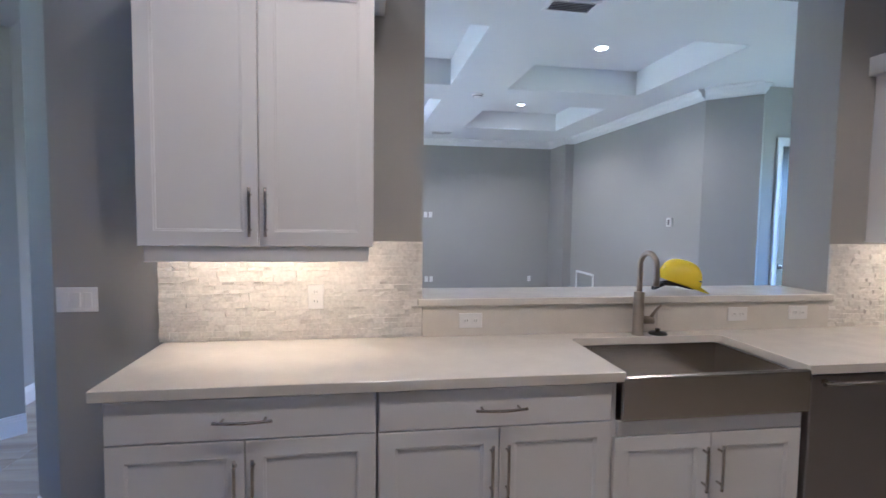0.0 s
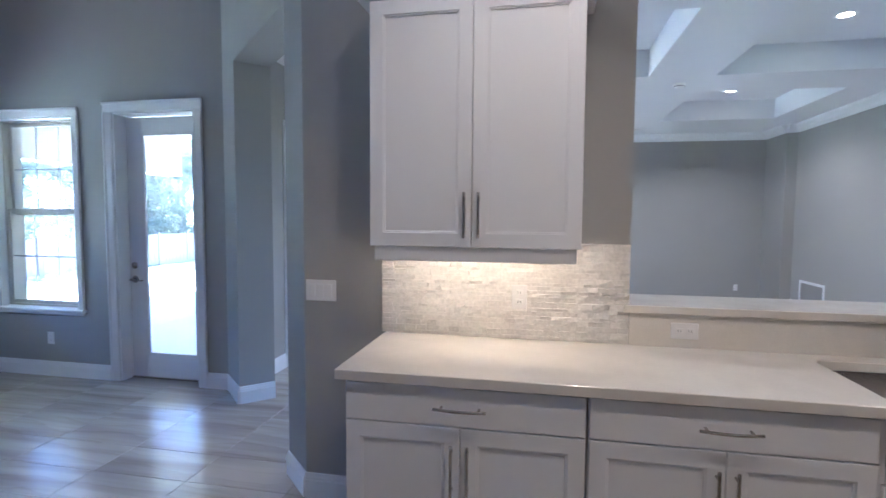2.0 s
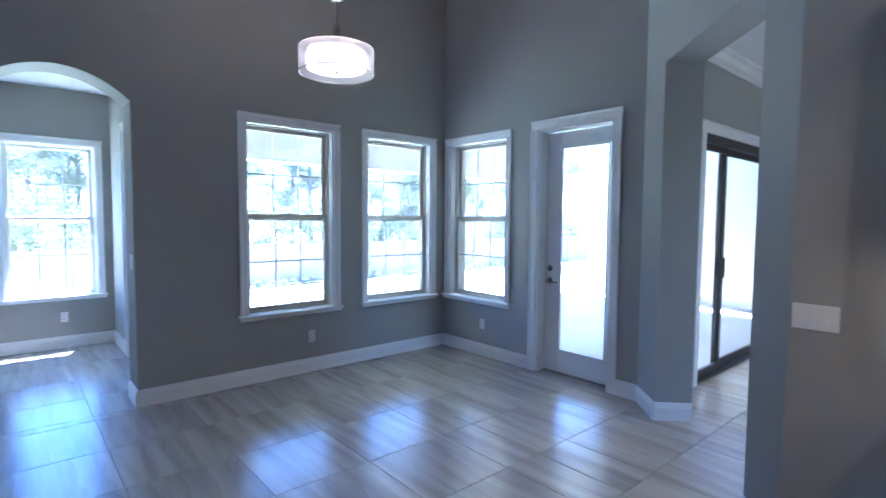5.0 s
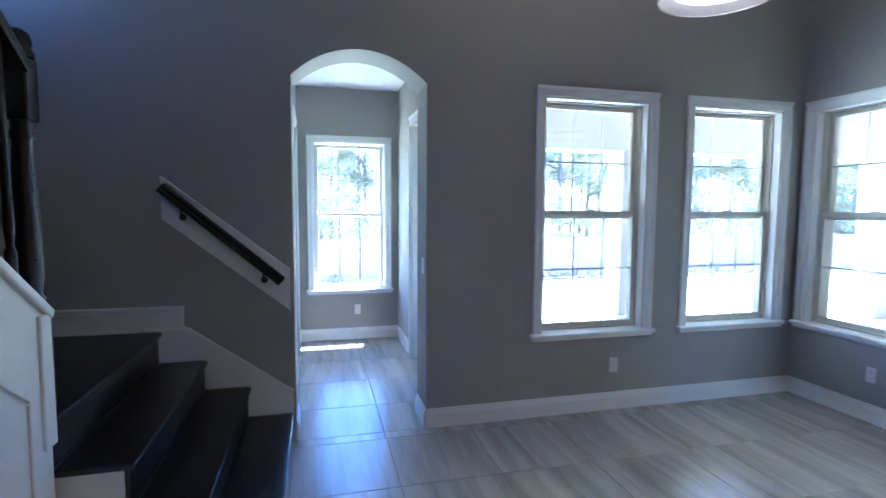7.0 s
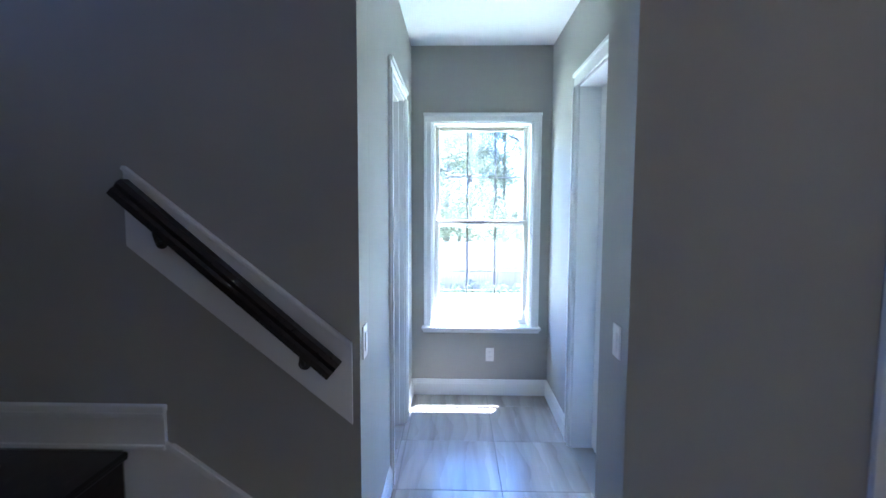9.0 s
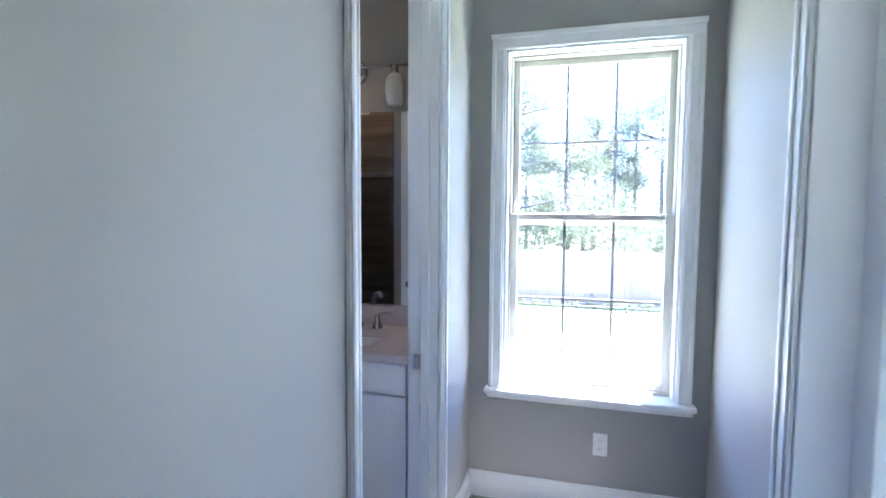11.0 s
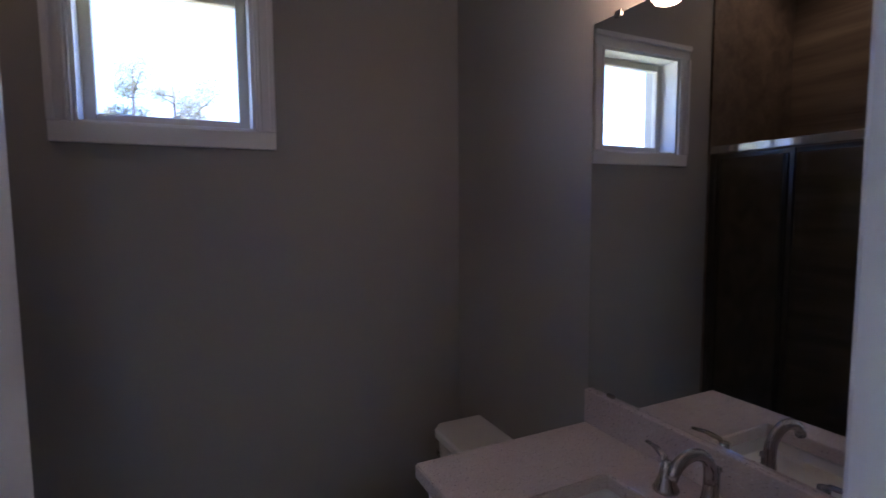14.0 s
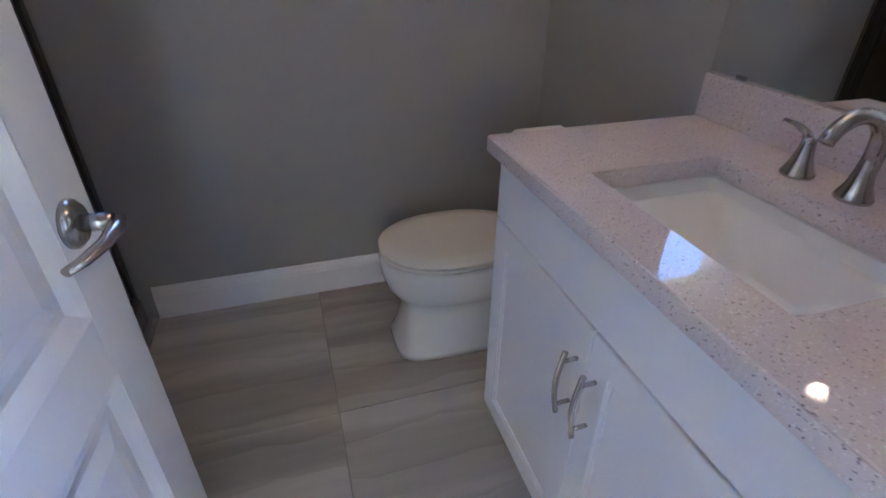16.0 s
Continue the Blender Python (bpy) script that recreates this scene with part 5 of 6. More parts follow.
def knee_wall():
    k = [(-3.28, 0.0), (-3.28, 1.17), (-1.35, 2.60), (-1.35, 0.0)]
    structure("wall_stair", prism(k, "y", -0.79, -0.725), TRIM, "white panelled knee wall under the upper flight", "wall")
    sl = math.atan2(2.60 - 1.17, 1.93)
    structure("trim_stair", joined(turn_bm(box(-0.02, 2.5, -0.81, -0.705, -0.005, 0.03, 0.005), Matrix.Translation((-3.28, 0, 1.17)) @ Matrix.Rotation(-sl, 4, "Y")),
              box(-3.295, -3.22, -0.81, -0.712, 0.70, 1.175, 0.004), box(-3.15, -3.13, -0.725, -0.713, 0.15, 0.90, 0.003), box(-3.15, -1.6, -0.725, -0.713, 0.13, 0.15, 0.003),
              turn_bm(box(0, 2.0, -0.725, -0.713, -0.02, 0.0, 0.003), Matrix.Translation((-3.15, 0, 0.92)) @ Matrix.Rotation(-sl, 4, "Y"))), TRIM, "white panel moulding on the knee wall", "trim")
    n = thing("newel_post", (-3.36, -0.80, 0.787), "dark turned wooden newel post on the landing", "newel post")
    part("base_block", box(-3.405, -3.315, -0.845, -0.755, 0.787, 1.17, 0.006), DARKWOOD, n)
    part("turned_shaft", lathe([(0.045, 1.17), (0.043, 1.19), (0.034, 1.20), (0.046, 1.215), (0.034, 1.23), (0.042, 1.30), (0.040, 1.50), (0.033, 1.72), (0.030, 1.78), (0.040, 1.79), (0.040, 1.81), (0.032, 1.82), (0.032, 1.85)], 24, (-3.36, -0.80, 0)), DARKWOOD, n)
    part("top_block", box(-3.402, -3.318, -0.842, -0.758, 1.85, 2.07, 0.006), DARKWOOD, n)
    part("cap", lathe([(0.05, 2.07), (0.052, 2.085), (0.04, 2.10), (0.046, 2.12), (0.040, 2.15), (0.022, 2.165), (0, 2.168)], 24, (-3.36, -0.80, 0)), DARKWOOD, n)
    h = thing("balustrade", (-2.4, -0.77, 1.2), "dark wooden rail with turned balusters on the knee wall", "balustrade")
    part("rail", turn_bm(prism(rail_pts, "y", 0.0, 2.6), Matrix.Translation((-3.32, -0.775, 2.03)) @ Matrix.Rotation(radians(-90), 4, "Z") @ Matrix.Rotation(sl, 4, "X")), DARKWOOD, h)
    for i in range(12):
        x = -3.20 + 0.155 * i
        z = 1.20 + (x + 3.28) * math.tan(sl)
        top = 1.96 + (x + 3.38) * math.tan(sl)
        part("baluster", lathe([(0.018, 0), (0.018, 0.14), (0.011, 0.16), (0.017, 0.22), (0.010, top - z - 0.1), (0.010, top - z)], 10, (x, -0.775, z)), DARKWOOD, h)


knee_wall()


# ---- bathroom ----
BM_ = frame_map("x", BS, -1)
bw = tagged(new("window_5"), "small high white bathroom window", "window", kind="structure")
casing(BM_, bw, BW[0], BW[1], 1.79, 2.29, 0.065)
part("sill_casing", mbox(BM_, BW[0] - 0.065, BW[1] + 0.065, -0.0165, 0, 1.728, 1.79, 0.003), TRIM, bw)
part("jamb", joined(mbox(BM_, BW[0] - 0.001, BW[0] + 0.012, 0, 0.10, 1.79, 2.29), mbox(BM_, BW[1] - 0.012, BW[1] + 0.001, 0, 0.10, 1.79, 2.29), mbox(BM_, BW[0], BW[1], 0, 0.10, 2.278, 2.291), mbox(BM_, BW[0], BW[1], 0, 0.10, 1.789, 1.80)), TRIM, bw)
sash(BM_, bw, BW[0] + 0.005, BW[1] - 0.005, 1.795, 2.285, 0.10, rail=0.042, cols=1, rows=1)


def ring_slab(x0, x1, y0, y1, z0, z1, hx0, hx1, hy0, hy1):
    """A slab with a rectangular hole, lying flat."""
    bm = bmesh.new()
    X, Y = (x0, hx0, hx1, x1), (y0, hy0, hy1, y1)
    v = {(i, k, z): bm.verts.new((X[i], Y[k], (z0, z1)[z])) for i in range(4) for k in range(4) for z in (0, 1)}
    for i in range(3):
        for k in range(3):
            if (i, k) == (1, 1):
                continue
            for z in (0, 1):
                bm.faces.new([v[p + (z,)] for p in ((i, k), (i + 1, k), (i + 1, k + 1), (i, k + 1))])
    for i in range(3):
        bm.faces.new((v[i, 0, 0], v[i + 1, 0, 0], v[i + 1, 0, 1], v[i, 0, 1]))
        bm.faces.new((v[i, 3, 0], v[i, 3, 1], v[i + 1, 3, 1], v[i + 1, 3, 0]))
        bm.faces.new((v[0, i, 0], v[0, i, 1], v[0, i + 1, 1], v[0, i + 1, 0]))
        bm.faces.new((v[3, i, 0], v[3, i + 1, 0], v[3, i + 1, 1], v[3, i, 1]))
    for a, b in (((1, 1), (2, 1)), ((2, 1), (2, 2)), ((2, 2), (1, 2)), ((1, 2), (1, 1))):
        bm.faces.new((v[a + (0,)], v[a + (1,)], v[b + (1,)], v[b + (0,)]))
    bmesh.ops.recalc_face_normals(bm, faces=bm.faces)
    es = [e for e in bm.edges if e.calc_face_angle(0) > 1.0]
    bmesh.ops.bevel(bm, geom=es, offset=0.003, segments=2, affect="EDGES")
    return bm


def make_vanity():
    v = thing("vanity_cabinet", (-6.9, -0.55, 0), "white shaker bathroom vanity cabinet with two doors", "cabinet")
    xf, y0, y1 = -6.655, -0.992, BN - 0.004
    part("body", joined(box(BX + 0.001, xf, y0, y1, 0.10, 0.70), box(BX + 0.001, xf, y0, y0 + 0.018, 0.70, 0.859), box(BX + 0.001, xf, y1 - 0.018, y1, 0.70, 0.859), box(xf - 0.018, xf, y0 + 0.018, y1 - 0.018, 0.70, 0.859), box(BX + 0.001, xf - 0.07, y0 + 0.01, y1, 0, 0.10)), CAB, v)
    shaker(v, y0 + 0.002, y1 - 0.03, 0.716, 0.852, xf, 1, "y", "drawer_front", flat=True)
    ym = -0.576
    for a, b, h in ((y0 + 0.002, ym - 0.0015, ym - 0.030), (ym + 0.0015, y1 - 0.03, ym + 0.030)):
        d = shaker(v, a, b, 0.112, 0.709, xf, 1, "y", rail=0.055)
        bar_pull(d, (xf + 0.02, h, 0.498), (xf + 0.02, h, 0.645), (1, 0, 0), bow=0.010, stand=0.026, r=0.0055)
    part("filler", box(xf - 0.02, xf + 0.004, y1 - 0.027, y1, 0.10, 0.859), CAB, v)
    t = thing("quartz_countertop", (-6.9, -0.56, 0.86), "grey speckled quartz vanity top with an upstand", "countertop")
    part("slab", ring_slab(BX + 0.001, -6.612, -1.018, BN - 0.002, 0.860, 0.897, -6.995, -6.716, -0.770, -0.352), VQUARTZ, t)
    part("upstand", box(BX + 0.001, BX + 0.021, -1.018, BN - 0.002, 0.8975, 0.995, 0.002), VQUARTZ, t)
    b = thing("undermount_basin", (-6.855, -0.56, 0.74), "white rectangular undermount ceramic basin", "basin")
    bm = bmesh.new()
    rings = []
    for x0, x1, ya, yb, z, r in ((-7.005, -6.706, -0.780, -0.342, 0.859, 0.03), (-7.000, -6.711, -0.775, -0.347, 0.855, 0.03), (-6.993, -6.722, -0.762, -0.360, 0.832, 0.028), (-6.985, -6.735, -0.745, -0.372, 0.824, 0.026), (-6.935, -6.812, -0.600, -0.474, 0.757, 0.018), (-6.93, -6.818, -0.592, -0.480, 0.7545, 0.016)):
        ring = []
        for cx, cy, a0 in ((x1 - r, yb - r, 0), (x0 + r, yb - r, 90), (x0 + r, ya + r, 180), (x1 - r, ya + r, 270)):
            for k in range(5):
                a = radians(a0 + 22.5 * k)
                ring.append(bm.verts.new((cx + r * math.cos(a), cy + r * math.sin(a), z)))
        rings.append(ring)
    mid = Vector((-6.855, -0.55, 0))
    for ring in list(rings)[::-1]:
        rings.append([bm.verts.new((v.co.x + math.copysign(0.008, v.co.x - mid.x), v.co.y + math.copysign(0.008, v.co.y - mid.y), v.co.z - (0.007 if v.co.z < 0.85 else 0.0))) for v in ring])
    half = len(rings) // 2
    for n, (p, q) in enumerate(zip(rings, rings[1:])):
        if n == half - 1:
            continue
        for i in range(20):
            bm.faces.new((p[i], p[(i + 1) % 20], q[(i + 1) % 20], q[i]))
    for i in range(20):
        bm.faces.new((rings[-1][i], rings[-1][(i + 1) % 20], rings[0][(i + 1) % 20], rings[0][i]))
    bm.faces.new(rings[half - 1])
    bm.faces.new(rings[half][::-1])
    part("bowl", bm, PORCELAIN, b)
    part("drain", lathe([(0, 0.004), (0.016, 0.004), (0.018, 0.001), (0.027, 0.003), (0.029, 0.001), (0.029, -0.004), (0, -0.004)], 24, (-6.882, -0.537, 0.7545)), NICKEL, b, "brushed nickel drain")


make_vanity()


def make_bath_faucet():
    x, z = -7.062, 0.897
    f = thing("bathroom_faucet", (x, -0.558, z), "brushed nickel widespread faucet with two levers", "faucet")
    flare = [(0, 0), (0.0275, 0), (0.0285, 0.004), (0.026, 0.010), (0.019, 0.026), (0.0145, 0.048), (0.0125, 0.07)]
    part("spout_base", lathe(flare, 24, (x, -0.558, z)), NICKEL, f)
    pts = [(x, -0.558, z + 0.06)] + [(x + 0.058 * (1 - math.cos(a)), -0.558, z + 0.088 + 0.052 * math.sin(a)) for a in [math.pi * 0.9 * i / 11 for i in range(12)]]
    part("spout", tube(pts, [0.0128, 0.0128, 0.0126] + [0.0122] * 7 + [0.012, 0.0115, 0.0115], 14), NICKEL, f)
    part("lift_rod", joined(tube([(x - 0.026, -0.558, z + 0.0), (x - 0.026, -0.558, z + 0.085)], 0.003, 8), lathe([(0, 0), (0.006, 0.003), (0.006, 0.012), (0, 0.015)], 12, (x - 0.026, -0.558, z + 0.083))), NICKEL, f)
    for y, s in ((-0.662, -1), (-0.452, 1)):
        v = part("valve", lathe([(0, 0), (0.0275, 0), (0.0285, 0.004), (0.025, 0.010), (0.017, 0.030), (0.0125, 0.052), (0.0115, 0.066), (0, 0.070)], 24, (x, y, z)), NICKEL, f)
        part("lever", tube([(x, y, z + 0.060), (x - 0.004, y + s * 0.012, z + 0.072), (x - 0.012, y + s * 0.040, z + 0.078), (x - 0.020, y + s * 0.072, z + 0.077)], [0.010, 0.009, 0.0085, 0.006], 12, 0.55), NICKEL, v)


make_bath_faucet()
mr = thing("vanity_mirror", (BX, -0.57, 0.997), "large frameless wall mirror above the vanity", "mirror")
part("glass", box(BX + 0.0005, BX + 0.006, -1.020, -0.125, 0.997, 2.018, 0.001), MIRROR, mr)
for y in (-0.93, -0.30):
    part("clip", box(BX + 0.0005, BX + 0.010, y - 0.012, y + 0.012, 2.008, 2.025, 0.001), NICKEL, mr)
    part("clip", box(BX + 0.0005, BX + 0.010, y - 0.012, y + 0.012, 0.9955, 1.005, 0.001), NICKEL, mr)


def make_vanity_light():
    x, z = -7.075, 2.225
    v = thing("vanity_light", (BX, -0.605, 2.22), "three-shade nickel vanity light, only one bulb lit", "wall lamp")
    part("bar", tube([(x, -0.935, z), (x, -0.275, z)], 0.007, 10), NICKEL, v)
    part("backplate", turn_bm(lathe([(0, 0), (0.06, 0), (0.06, 0.01), (0.045, 0.018), (0, 0.02)], 28), Matrix.Translation((BX + 0.0005, -0.605, z)) @ pose(0, 0, 0, 0, 90)), NICKEL, v)
    part("arm", joined(*[tube([(BX + 0.015, -0.605, z), (BX + 0.05, -0.605 + s * 0.03, z - 0.012), (x, -0.605 + s * 0.07, z)], 0.006, 8) for s in (-1, 1)]), NICKEL, v)
    prof = [(0.030, 0), (0.042, 0.015), (0.048, 0.06), (0.047, 0.10), (0.040, 0.135), (0.026, 0.152), (0.016, 0.155), (0.016, 0.153), (0.024, 0.149), (0.037, 0.132), (0.044, 0.10), (0.045, 0.06), (0.039, 0.016), (0.029, 0.002), (0.030, 0)]
    for y, lit in ((-0.850, True), (-0.605, False), (-0.360, False)):
        s = part("shade", lathe(prof, 28, (x, y, 2.03)), LAMP_GLASS if lit else OPAL, v, "lit opal glass shade" if lit else "unlit opal glass shade")
        part("socket", lathe([(0.017, 0), (0.02, 0.01), (0.02, 0.03), (0.01, 0.045)], 18, (x, y, 2.183)), NICKEL, s)


make_vanity_light()


def make_toilet():
    cy = -1.43
    t = thing("toilet", (-6.75, cy, 0), "white ceramic two-piece toilet with closed ivory lid", "toilet")

    def oval(xb, xf, w, z, sq=2.4, n=28):
        out = []
        xf -= 0.025 if xf > -6.7 else 0
        cx, rx = (xb + xf) / 2, (xf - xb) / 2
        for i in range(n):
            a = 2 * math.pi * i / n
            c, s = math.cos(a), math.sin(a)
            k = 2 / sq
            out.append((cx + rx * math.copysign(abs(c) ** k, c), cy + w / 2 * math.copysign(abs(s) ** k, s), z))
        return out

    def loft(rows):
        bm = bmesh.new()
        rs = [[bm.verts.new(p) for p in r] for r in rows]
        for a, b in zip(rs, rs[1:]):
            for i in range(len(a)):
                bm.faces.new((a[i], a[(i + 1) % len(a)], b[(i + 1) % len(a)], b[i])).smooth = True
        bm.faces.new(rs[0][::-1])
        bm.faces.new(rs[-1])
        return bm

    part("bowl", loft([oval(-7.02, -6.435, 0.27, 0.0, 4.2), oval(-7.02, -6.437, 0.268, 0.022, 4.2), oval(-7.01, -6.462, 0.245, 0.08, 4.0), oval(-7.0, -6.475, 0.235, 0.19, 3.6), oval(-7.0, -6.470, 0.24, 0.215, 3.2), oval(-7.0, -6.445, 0.28, 0.24, 2.6),
                       oval(-7.0, -6.420, 0.325, 0.28, 2.4), oval(-7.0, -6.408, 0.352, 0.325, 2.3), oval(-7.0, -6.404, 0.362, 0.37, 2.3), oval(-7.0, -6.415, 0.35, 0.396, 2.3)]), PORCELAIN, t)
    # Dark inset layer, added as the shade in the gap under the seat.
    part("seat_buffer", loft([oval(-6.92, -6.422, 0.335, 0.392, 2.2), oval(-6.92, -6.422, 0.335, 0.4015, 2.2)]), DARKP, t)
    part("seat", loft([oval(-6.925, -6.412, 0.355, 0.4015, 2.2), oval(-6.928, -6.406, 0.365, 0.405, 2.2), oval(-6.928, -6.406, 0.365, 0.413, 2.2), oval(-6.925, -6.412, 0.355, 0.417, 2.2)]), SEATM, t, "ivory plastic seat")
    part("lid", loft([oval(-6.935, -6.425, 0.33, 0.4172, 2.2), oval(-6.935, -6.425, 0.33, 0.4222, 2.2), oval(-6.938, -6.404, 0.368, 0.4226, 2.2), oval(-6.938, -6.404, 0.368, 0.428, 2.2), oval(-6.935, -6.410, 0.355, 0.434, 2.2), oval(-6.90, -6.46, 0.27, 0.439, 2.2)]), SEATM, t, "closed ivory lid")
    part("tank", loft([oval(-7.150, -6.965, 0.36, 0.395, 5), oval(-7.150, -6.955, 0.38, 0.44, 6), oval(-7.150, -6.945, 0.40, 0.68, 6)]), PORCELAIN, t)
    part("tank_lid", prism([(-7.155, cy - 0.205), (-6.965, cy - 0.205), (-6.93, cy - 0.165), (-6.93, cy + 0.165), (-6.965, cy + 0.205), (-7.155, cy + 0.205)], "z", 0.682, 0.722, 0.008), PORCELAIN, t)
    part("flush_lever", joined(turn_bm(lathe([(0, 0), (0.012, 0), (0.012, 0.01), (0, 0.012)], 14), Matrix.Translation((-6.945, cy - 0.14, 0.635)) @ pose(0, 0, 0, 0, 90)), tube([(-6.93, cy - 0.14, 0.635), (-6.928, cy - 0.10, 0.63), (-6.928, cy - 0.07, 0.622)], 0.005, 8)), CHROME, t)
    for s in (-1, 1):
        part("hinge", tube([(-6.93, cy + s * 0.075 - 0.02, 0.425), (-6.93, cy + s * 0.075 + 0.02, 0.425)], 0.01, 10), SEATM, t)
        part("bolt_cap", lathe([(0.014, 0), (0.013, 0.012), (0, 0.018)], 14, (-6.80, cy + s * 0.115, 0.0)), PORCELAIN, t)
    t.scale.z = 0.95


make_toilet()


def make_shower():
    x, y0, y1, zt = -5.570, BS + 0.014, -1.004, 1.845
    s = thing("shower_enclosure", (x, -1.42, 0), "framed sliding glass shower enclosure on a tiled curb", "shower")
    part("curb", box(x - 0.018, x + 0.09, y0, y1, 0, 0.10, 0.004), SHOWER_TILE, s)
    part("header", box(x - 0.012, x + 0.045, y0, y1, zt - 0.045, zt, 0.006, 2), CHROME, s, "polished top rail")
    part("sill_track", box(x - 0.01, x + 0.045, y0, y1, 0.10, 0.125, 0.003), DARKP, s)
    for a, b in ((y0, y0 + 0.032), (y1 - 0.032, y1)):
        part("side_rail", box(x - 0.01, x + 0.045, a, b, 0.125, zt - 0.045, 0.004), BRONZE, s)
    for a, b, d in ((y0 + 0.035, y0 + 0.44, 0.0), (y1 - 0.44, y1 - 0.035, 0.022)):
        p = part("panel", joined(box(x + d, x + d + 0.016, a, a + 0.022, 0.13, zt - 0.05), box(x + d, x + d + 0.016, b - 0.022, b, 0.13, zt - 0.05), box(x + d, x + d + 0.016, a + 0.022, b - 0.022, 0.13, 0.152), box(x + d, x + d + 0.016, a + 0.022, b - 0.022, zt - 0.072, zt - 0.05)), BRONZE, s)
        part("pane", box(x + d + 0.005, x + d + 0.011, a + 0.018, b - 0.018, 0.148, zt - 0.068), SHOWER_GLASS, p)


make_shower()

# ---- outside: fence, trees ----
def make_fence():
    for k in range(26):
        y0 = -22 + 2.4 * k
        x = -21.5
        z = ground_z(x, y0 + 1.2)
        f = thing("fence_panel", (x, y0, z), "weathered wooden privacy fence panel", "fence", "back garden fence")
        part("post", box(x - 0.06, x + 0.06, y0 - 0.06, y0 + 0.06, z, z + 1.92, 0.005), FENCE, f)
        part("rails", joined(box(x - 0.05, x - 0.012, y0 + 0.06, y0 + 2.34, z + 0.35, z + 0.44), box(x - 0.05, x - 0.012, y0 + 0.06, y0 + 2.34, z + 1.45, z + 1.54)), FENCE, f)
        part("boards", joined(*[box(x - 0.012, x + 0.012 + 0.006 * (i % 2), y0 + 0.06 + i * 0.152, y0 + 0.06 + i * 0.152 + 0.146, z + 0.03, z + 1.8 + random.uniform(-0.015, 0.015)) for i in range(15)]), FENCE, f)


make_fence()


def crown_mesh(rng, blobs, leaf, per):
    """Many small leaf quads scattered in clumps."""
    verts, faces = [], []
    for cx, cy, cz, r in blobs:
        for _ in range(per):
            u = Vector((rng.gauss(0, 1), rng.gauss(0, 1), rng.gauss(0, 1)))
            u.normalize()
            c = Vector((cx, cy, cz)) + Vector((u.x, u.y, u.z * 0.8)) * r * rng.random() ** 0.45
            a = Vector((rng.gauss(0, 1), rng.gauss(0, 1), rng.gauss(0, 1))).normalized()
            b = a.orthogonal().normalized()
            s = leaf * rng.uniform(0.6, 1.4)
            n = len(verts)
            verts += [c - a * s, c + b * s * 0.5, c + a * s, c - b * s * 0.5]
            faces.append((n, n + 1, n + 2, n + 3))
    me = bpy.data.meshes.new("crown")
    me.from_pydata([tuple(v) for v in verts], [], faces)
    me.materials.append(LEAF)
    return me


def make_tree_kind(seed, height, bare=0.35, per=430):
    rng = random.Random(seed)
    t = thing("tree", (0, 0, 0), "tall slender woodland tree with a loose green crown", "tree", "trees behind the fence")
    lean = rng.uniform(-0.3, 0.3)
    pts = [(lean * (k / 8) ** 2 + rng.uniform(-0.05, 0.05), rng.uniform(-0.05, 0.05), height * k / 8) for k in range(9)]
    limbs, blobs = [], []
    for _ in range(17):
        z = height * rng.uniform(bare, 0.92)
        a = rng.uniform(0, 2 * math.pi)
        ln = (1 - z / height) * height * 0.28 + 0.9
        s = Vector((lean * (z / height) ** 2, 0, z))
        e = s + Vector((math.cos(a) * ln, math.sin(a) * ln, ln * rng.uniform(0.1, 0.6)))
        limbs.append(tube([s, s.lerp(e, 0.5) + Vector((0, 0, -0.05)), e], [0.06, 0.04, 0.015], 6))
        for f in (0.55, 0.95):
            q = s.lerp(e, f)
            blobs.append((q.x + rng.uniform(-0.3, 0.3), q.y + rng.uniform(-0.3, 0.3), q.z + rng.uniform(-0.1, 0.4), rng.uniform(0.55, 1.05)))
    blobs.append((lean, 0, height, 0.9))
    part("trunk", joined(tube(pts, [0.17 - 0.016 * k for k in range(9)], 9), *limbs), BARK, t)
    o = new("crown", crown_mesh(rng, blobs, 0.05, per))
    o.parent = t
    return t


kinds = [make_tree_kind(3, 8.5, 0.15), make_tree_kind(8, 10.5, 0.3), make_tree_kind(21, 6.8, 0.1), make_tree_kind(34, 9.5, 0.18)]
rng = random.Random(5)
spots = []
for k in range(80):
    x = rng.uniform(-46, -24)
    y = -26 + 0.85 * k + rng.uniform(-0.6, 0.6)
    spots.append((x, y))
for k in range(9):
    spots.append((rng.uniform(-14, 2) - 3, -30 - rng.uniform(0, 8)))
for i, (x, y) in enumerate(spots):
    if i < 4:
        kinds[i].matrix_basis = pose(x, y, ground_z(x, y) - 0.05)
    else:
        src = kinds[i % 4]
        s = rng.uniform(0.8, 1.2)
        o = copy_thing(src, pose(x, y, ground_z(x, y) - 0.05, 0, 0, rng.uniform(0, 360)))
        o.scale = (s, s, s)
bush = crown_mesh(random.Random(9), [(-20.9 + random.uniform(-0.2, 0.3), -20 + 0.55 * k, ground_z(-20.9, 0) + 0.22, random.uniform(0.18, 0.32)) for k in range(80)], 0.05, 90)
under = crown_mesh(random.Random(12), [(random.uniform(-30, -22.6), -24 + 0.21 * k, ground_z(-26, 0) + random.uniform(0.4, 4.2), random.uniform(0.5, 1.1)) for k in range(300)], 0.055, 240)
low = crown_mesh(random.Random(14), [(random.uniform(-24.2, -22.4), -24 + 0.26 * k, ground_z(-26, 0) + random.uniform(1.2, 2.7), random.uniform(0.4, 0.75)) for k in range(240)], 0.055, 210)
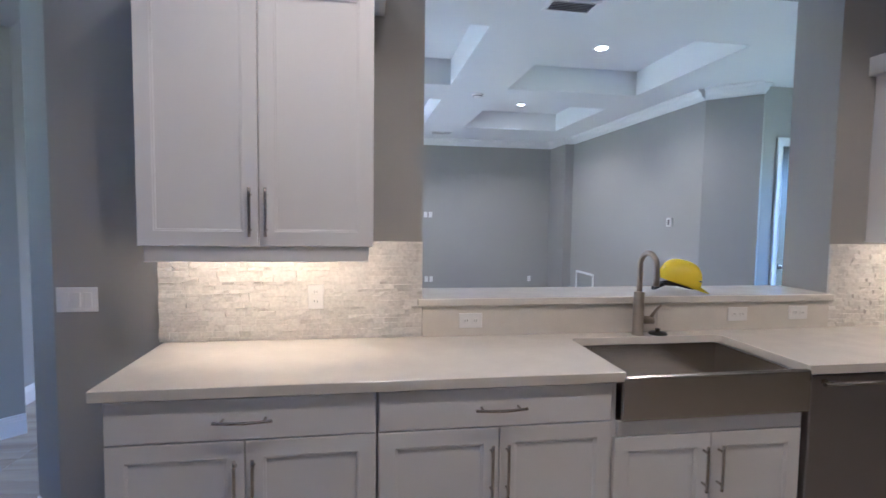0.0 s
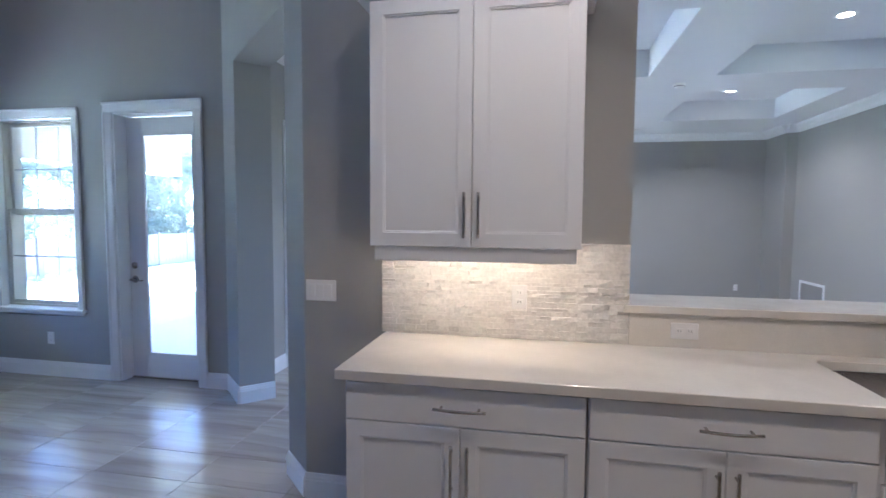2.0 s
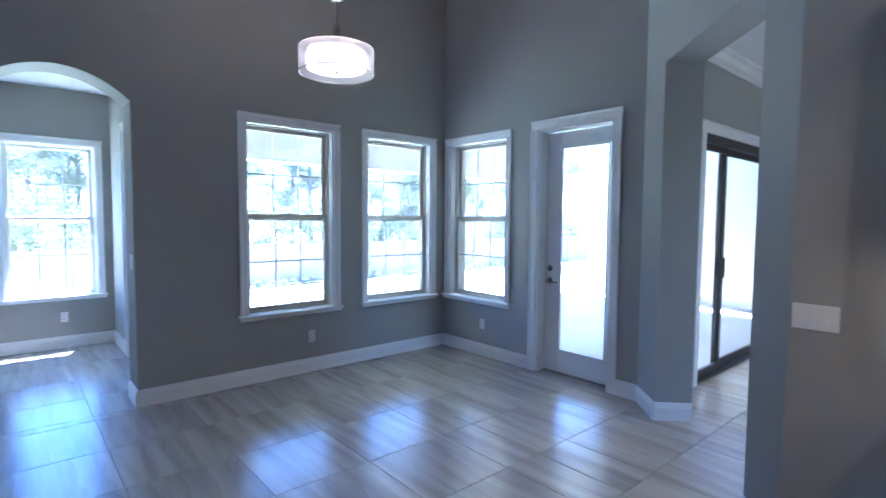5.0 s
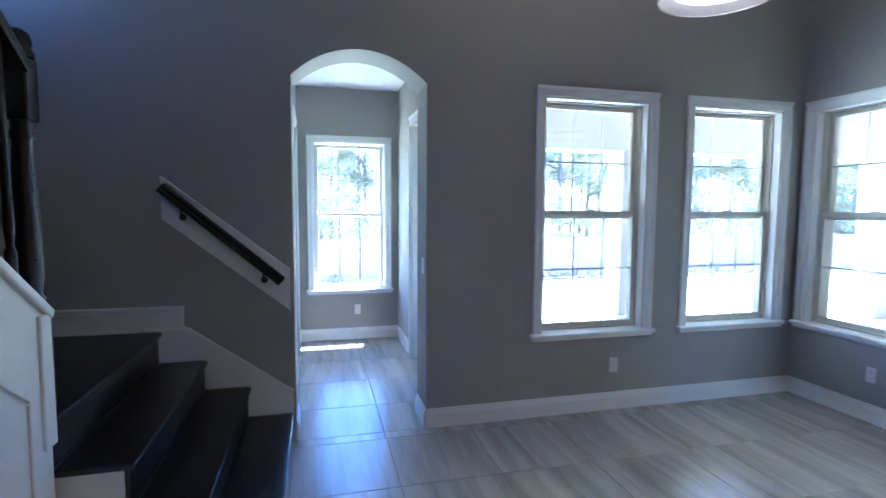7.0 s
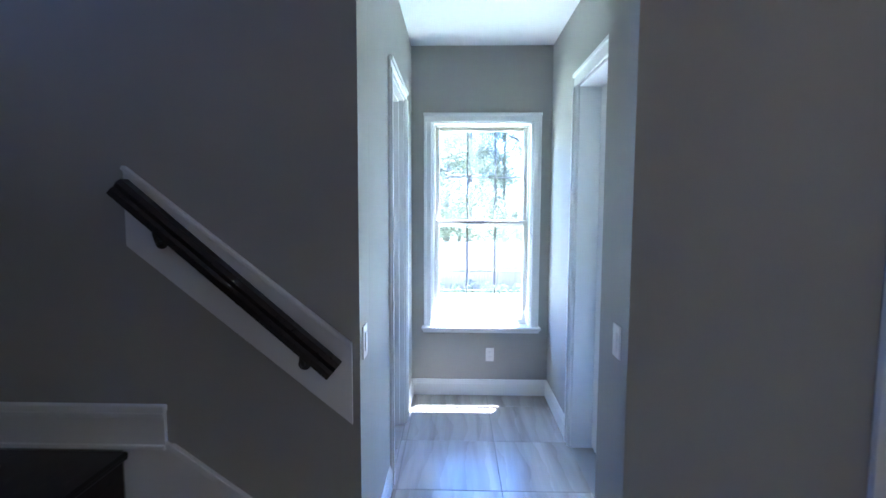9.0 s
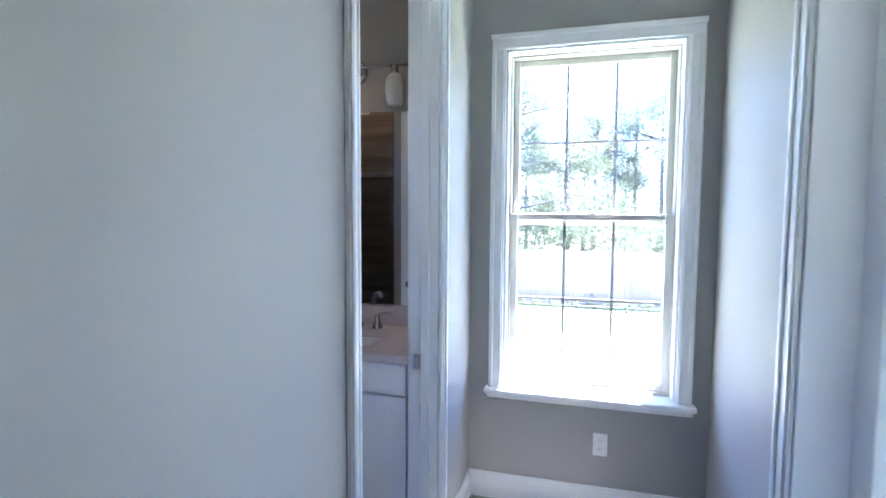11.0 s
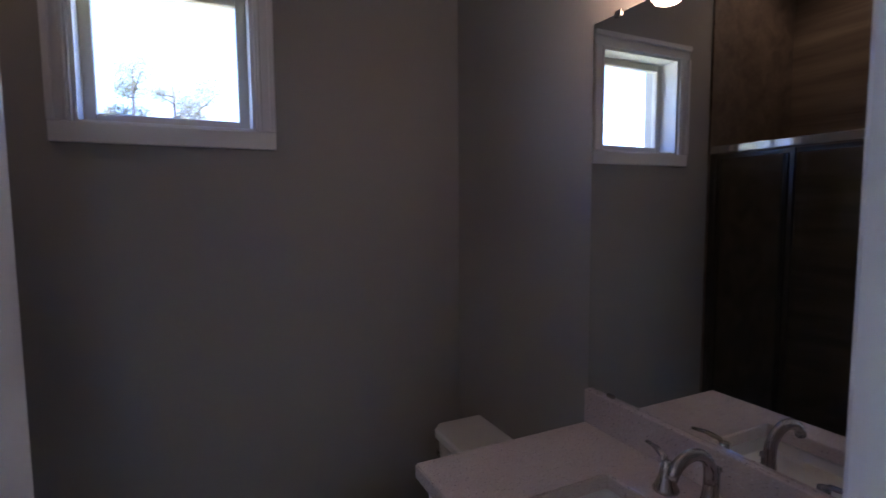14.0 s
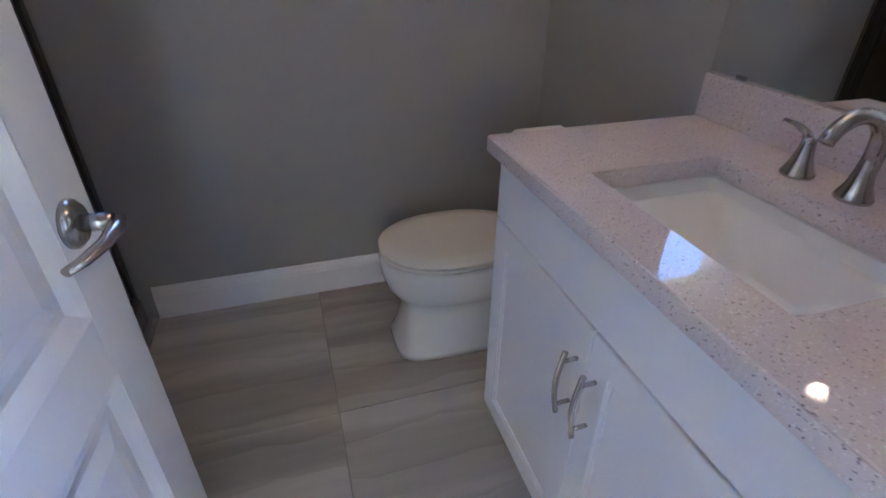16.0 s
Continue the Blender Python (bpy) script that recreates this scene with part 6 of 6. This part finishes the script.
tagged(new("thicket", low), "leafy thicket close behind the fence", "shrubs", kind="stuff")
tagged(new("undergrowth", under), "dense woodland undergrowth behind the fence", "shrubs", kind="stuff")
tagged(new("hedge", bush), "low line of planted shrubs along the fence", "shrubs", kind="stuff")
structure("wall_outdoor", slab_wall("x", 9.9, 0.2, -6.4, FX0 - 0.15, -0.03, 2.99), STUCCO, "pale stucco porch wall beyond the sliding door", "wall")


# ---- small pieces: backsplash stones, floor tiles ----
def stone_panel(name, x0, x1, z0, z1, label):
    rng = random.Random(name + str(x0))
    host = thing(name, ((x0 + x1) / 2, KY, z0), label, "backsplash")
    part("backing", box(x0, x1, KY - 0.008, KY - 0.0005, z0, z1), STONE, host)
    shapes = []
    for k in range(14):
        bm = box(0, 1, -1, 0, 0, 1)
        for v in bm.verts:
            if v.co.y < -0.5:
                v.co.y += rng.uniform(-0.5, 0.4)
        me = bpy.data.meshes.new("stone")
        bmesh.ops.recalc_face_normals(bm, faces=bm.faces)
        bm.to_mesh(me)
        bm.free()
        me.materials.append(STONE)
        shapes.append(me)
    z = z0 + 0.001
    while z < z1 - 0.004:
        h = min(rng.choice((0.016, 0.020, 0.023, 0.028)), z1 - z)
        x = x0
        while x < x1 - 0.002:
            w = min(rng.uniform(0.022, 0.075), x1 - x)
            if x1 - x - w < 0.02:
                w = x1 - x
            o = new("stone", rng.choice(shapes))
            o.parent = host
            o.location = Vector((x + 0.0006, KY - 0.006, z + 0.0004)) - host.location
            o.scale = (w - 0.0012, rng.choice((0.005, 0.007, 0.009, 0.012)) * rng.uniform(0.85, 1.15), h - 0.0008)
            x += w
        z += h
    return host


stone_panel("stone_backsplash", -0.333, 0.842, 0.9155, 1.372, "white and cream split-stone backsplash under the cabinet")
stone_panel("stone_backsplash", 3.08, 3.86, 0.9155, 1.372, "white and cream split-stone backsplash beyond the pass-through")


def lay_tiles():
    host = bpy.data.objects["floor"]
    sx, sy, ox, oy, gap = 0.608, 0.602, -2.095, 2.45, 0.0035
    shared = {}

    def put(x0, x1, y0, y1):
        if x1 - x0 < 0.02 or y1 - y0 < 0.02:
            return
        key = (round(x1 - x0, 3), round(y1 - y0, 3))
        if key not in shared:
            w, d = (x1 - x0 - gap) / 2, (y1 - y0 - gap) / 2
            bm = bmesh.new()
            e = 0.0015
            lo = [bm.verts.new(p) for p in ((-w, -d, -0.008), (w, -d, -0.008), (w, d, -0.008), (-w, d, -0.008))]
            mi = [bm.verts.new(p) for p in ((-w, -d, -e), (w, -d, -e), (w, d, -e), (-w, d, -e))]
            hi = [bm.verts.new(p) for p in ((-w + e, -d + e, 0), (w - e, -d + e, 0), (w - e, d - e, 0), (-w + e, d - e, 0))]
            for a, b in ((lo, mi), (mi, hi)):
                for i in range(4):
                    bm.faces.new((a[i], a[(i + 1) % 4], b[(i + 1) % 4], b[i]))
            bm.faces.new(hi)
            me = bpy.data.meshes.new("tile")
            bm.to_mesh(me)
            bm.free()
            me.materials.append(TILE)
            shared[key] = me
        o = new("tile", shared[key])
        o.parent = host
        o.location = ((x0 + x1) / 2, (y0 + y1) / 2, 0.0)

    zones = [(WX, 4.6, -3.2, KY), (WX, -0.57, KY, NY), (HX, WX, HS, HN), (BX, -5.6, BS, HS), (-0.57, 7.2, KY + 0.3, FY1), (-2.01, -0.57, NY, FY1)]
    for zx0, zx1, zy0, zy1 in zones:
        ax = -6.228 if zx1 < -5.5 and zy1 < 0.1 else ox
        i0, i1 = math.floor((zx0 - ax) / sx), math.ceil((zx1 - ax) / sx)
        k0, k1 = math.floor((zy0 - oy) / sy), math.ceil((zy1 - oy) / sy)
        for i in range(i0, i1):
            for k in range(k0, k1):
                put(max(zx0, ax + i * sx), min(zx1, ax + (i + 1) * sx), max(zy0, oy + k * sy), min(zy1, oy + (k + 1) * sy))


lay_tiles()
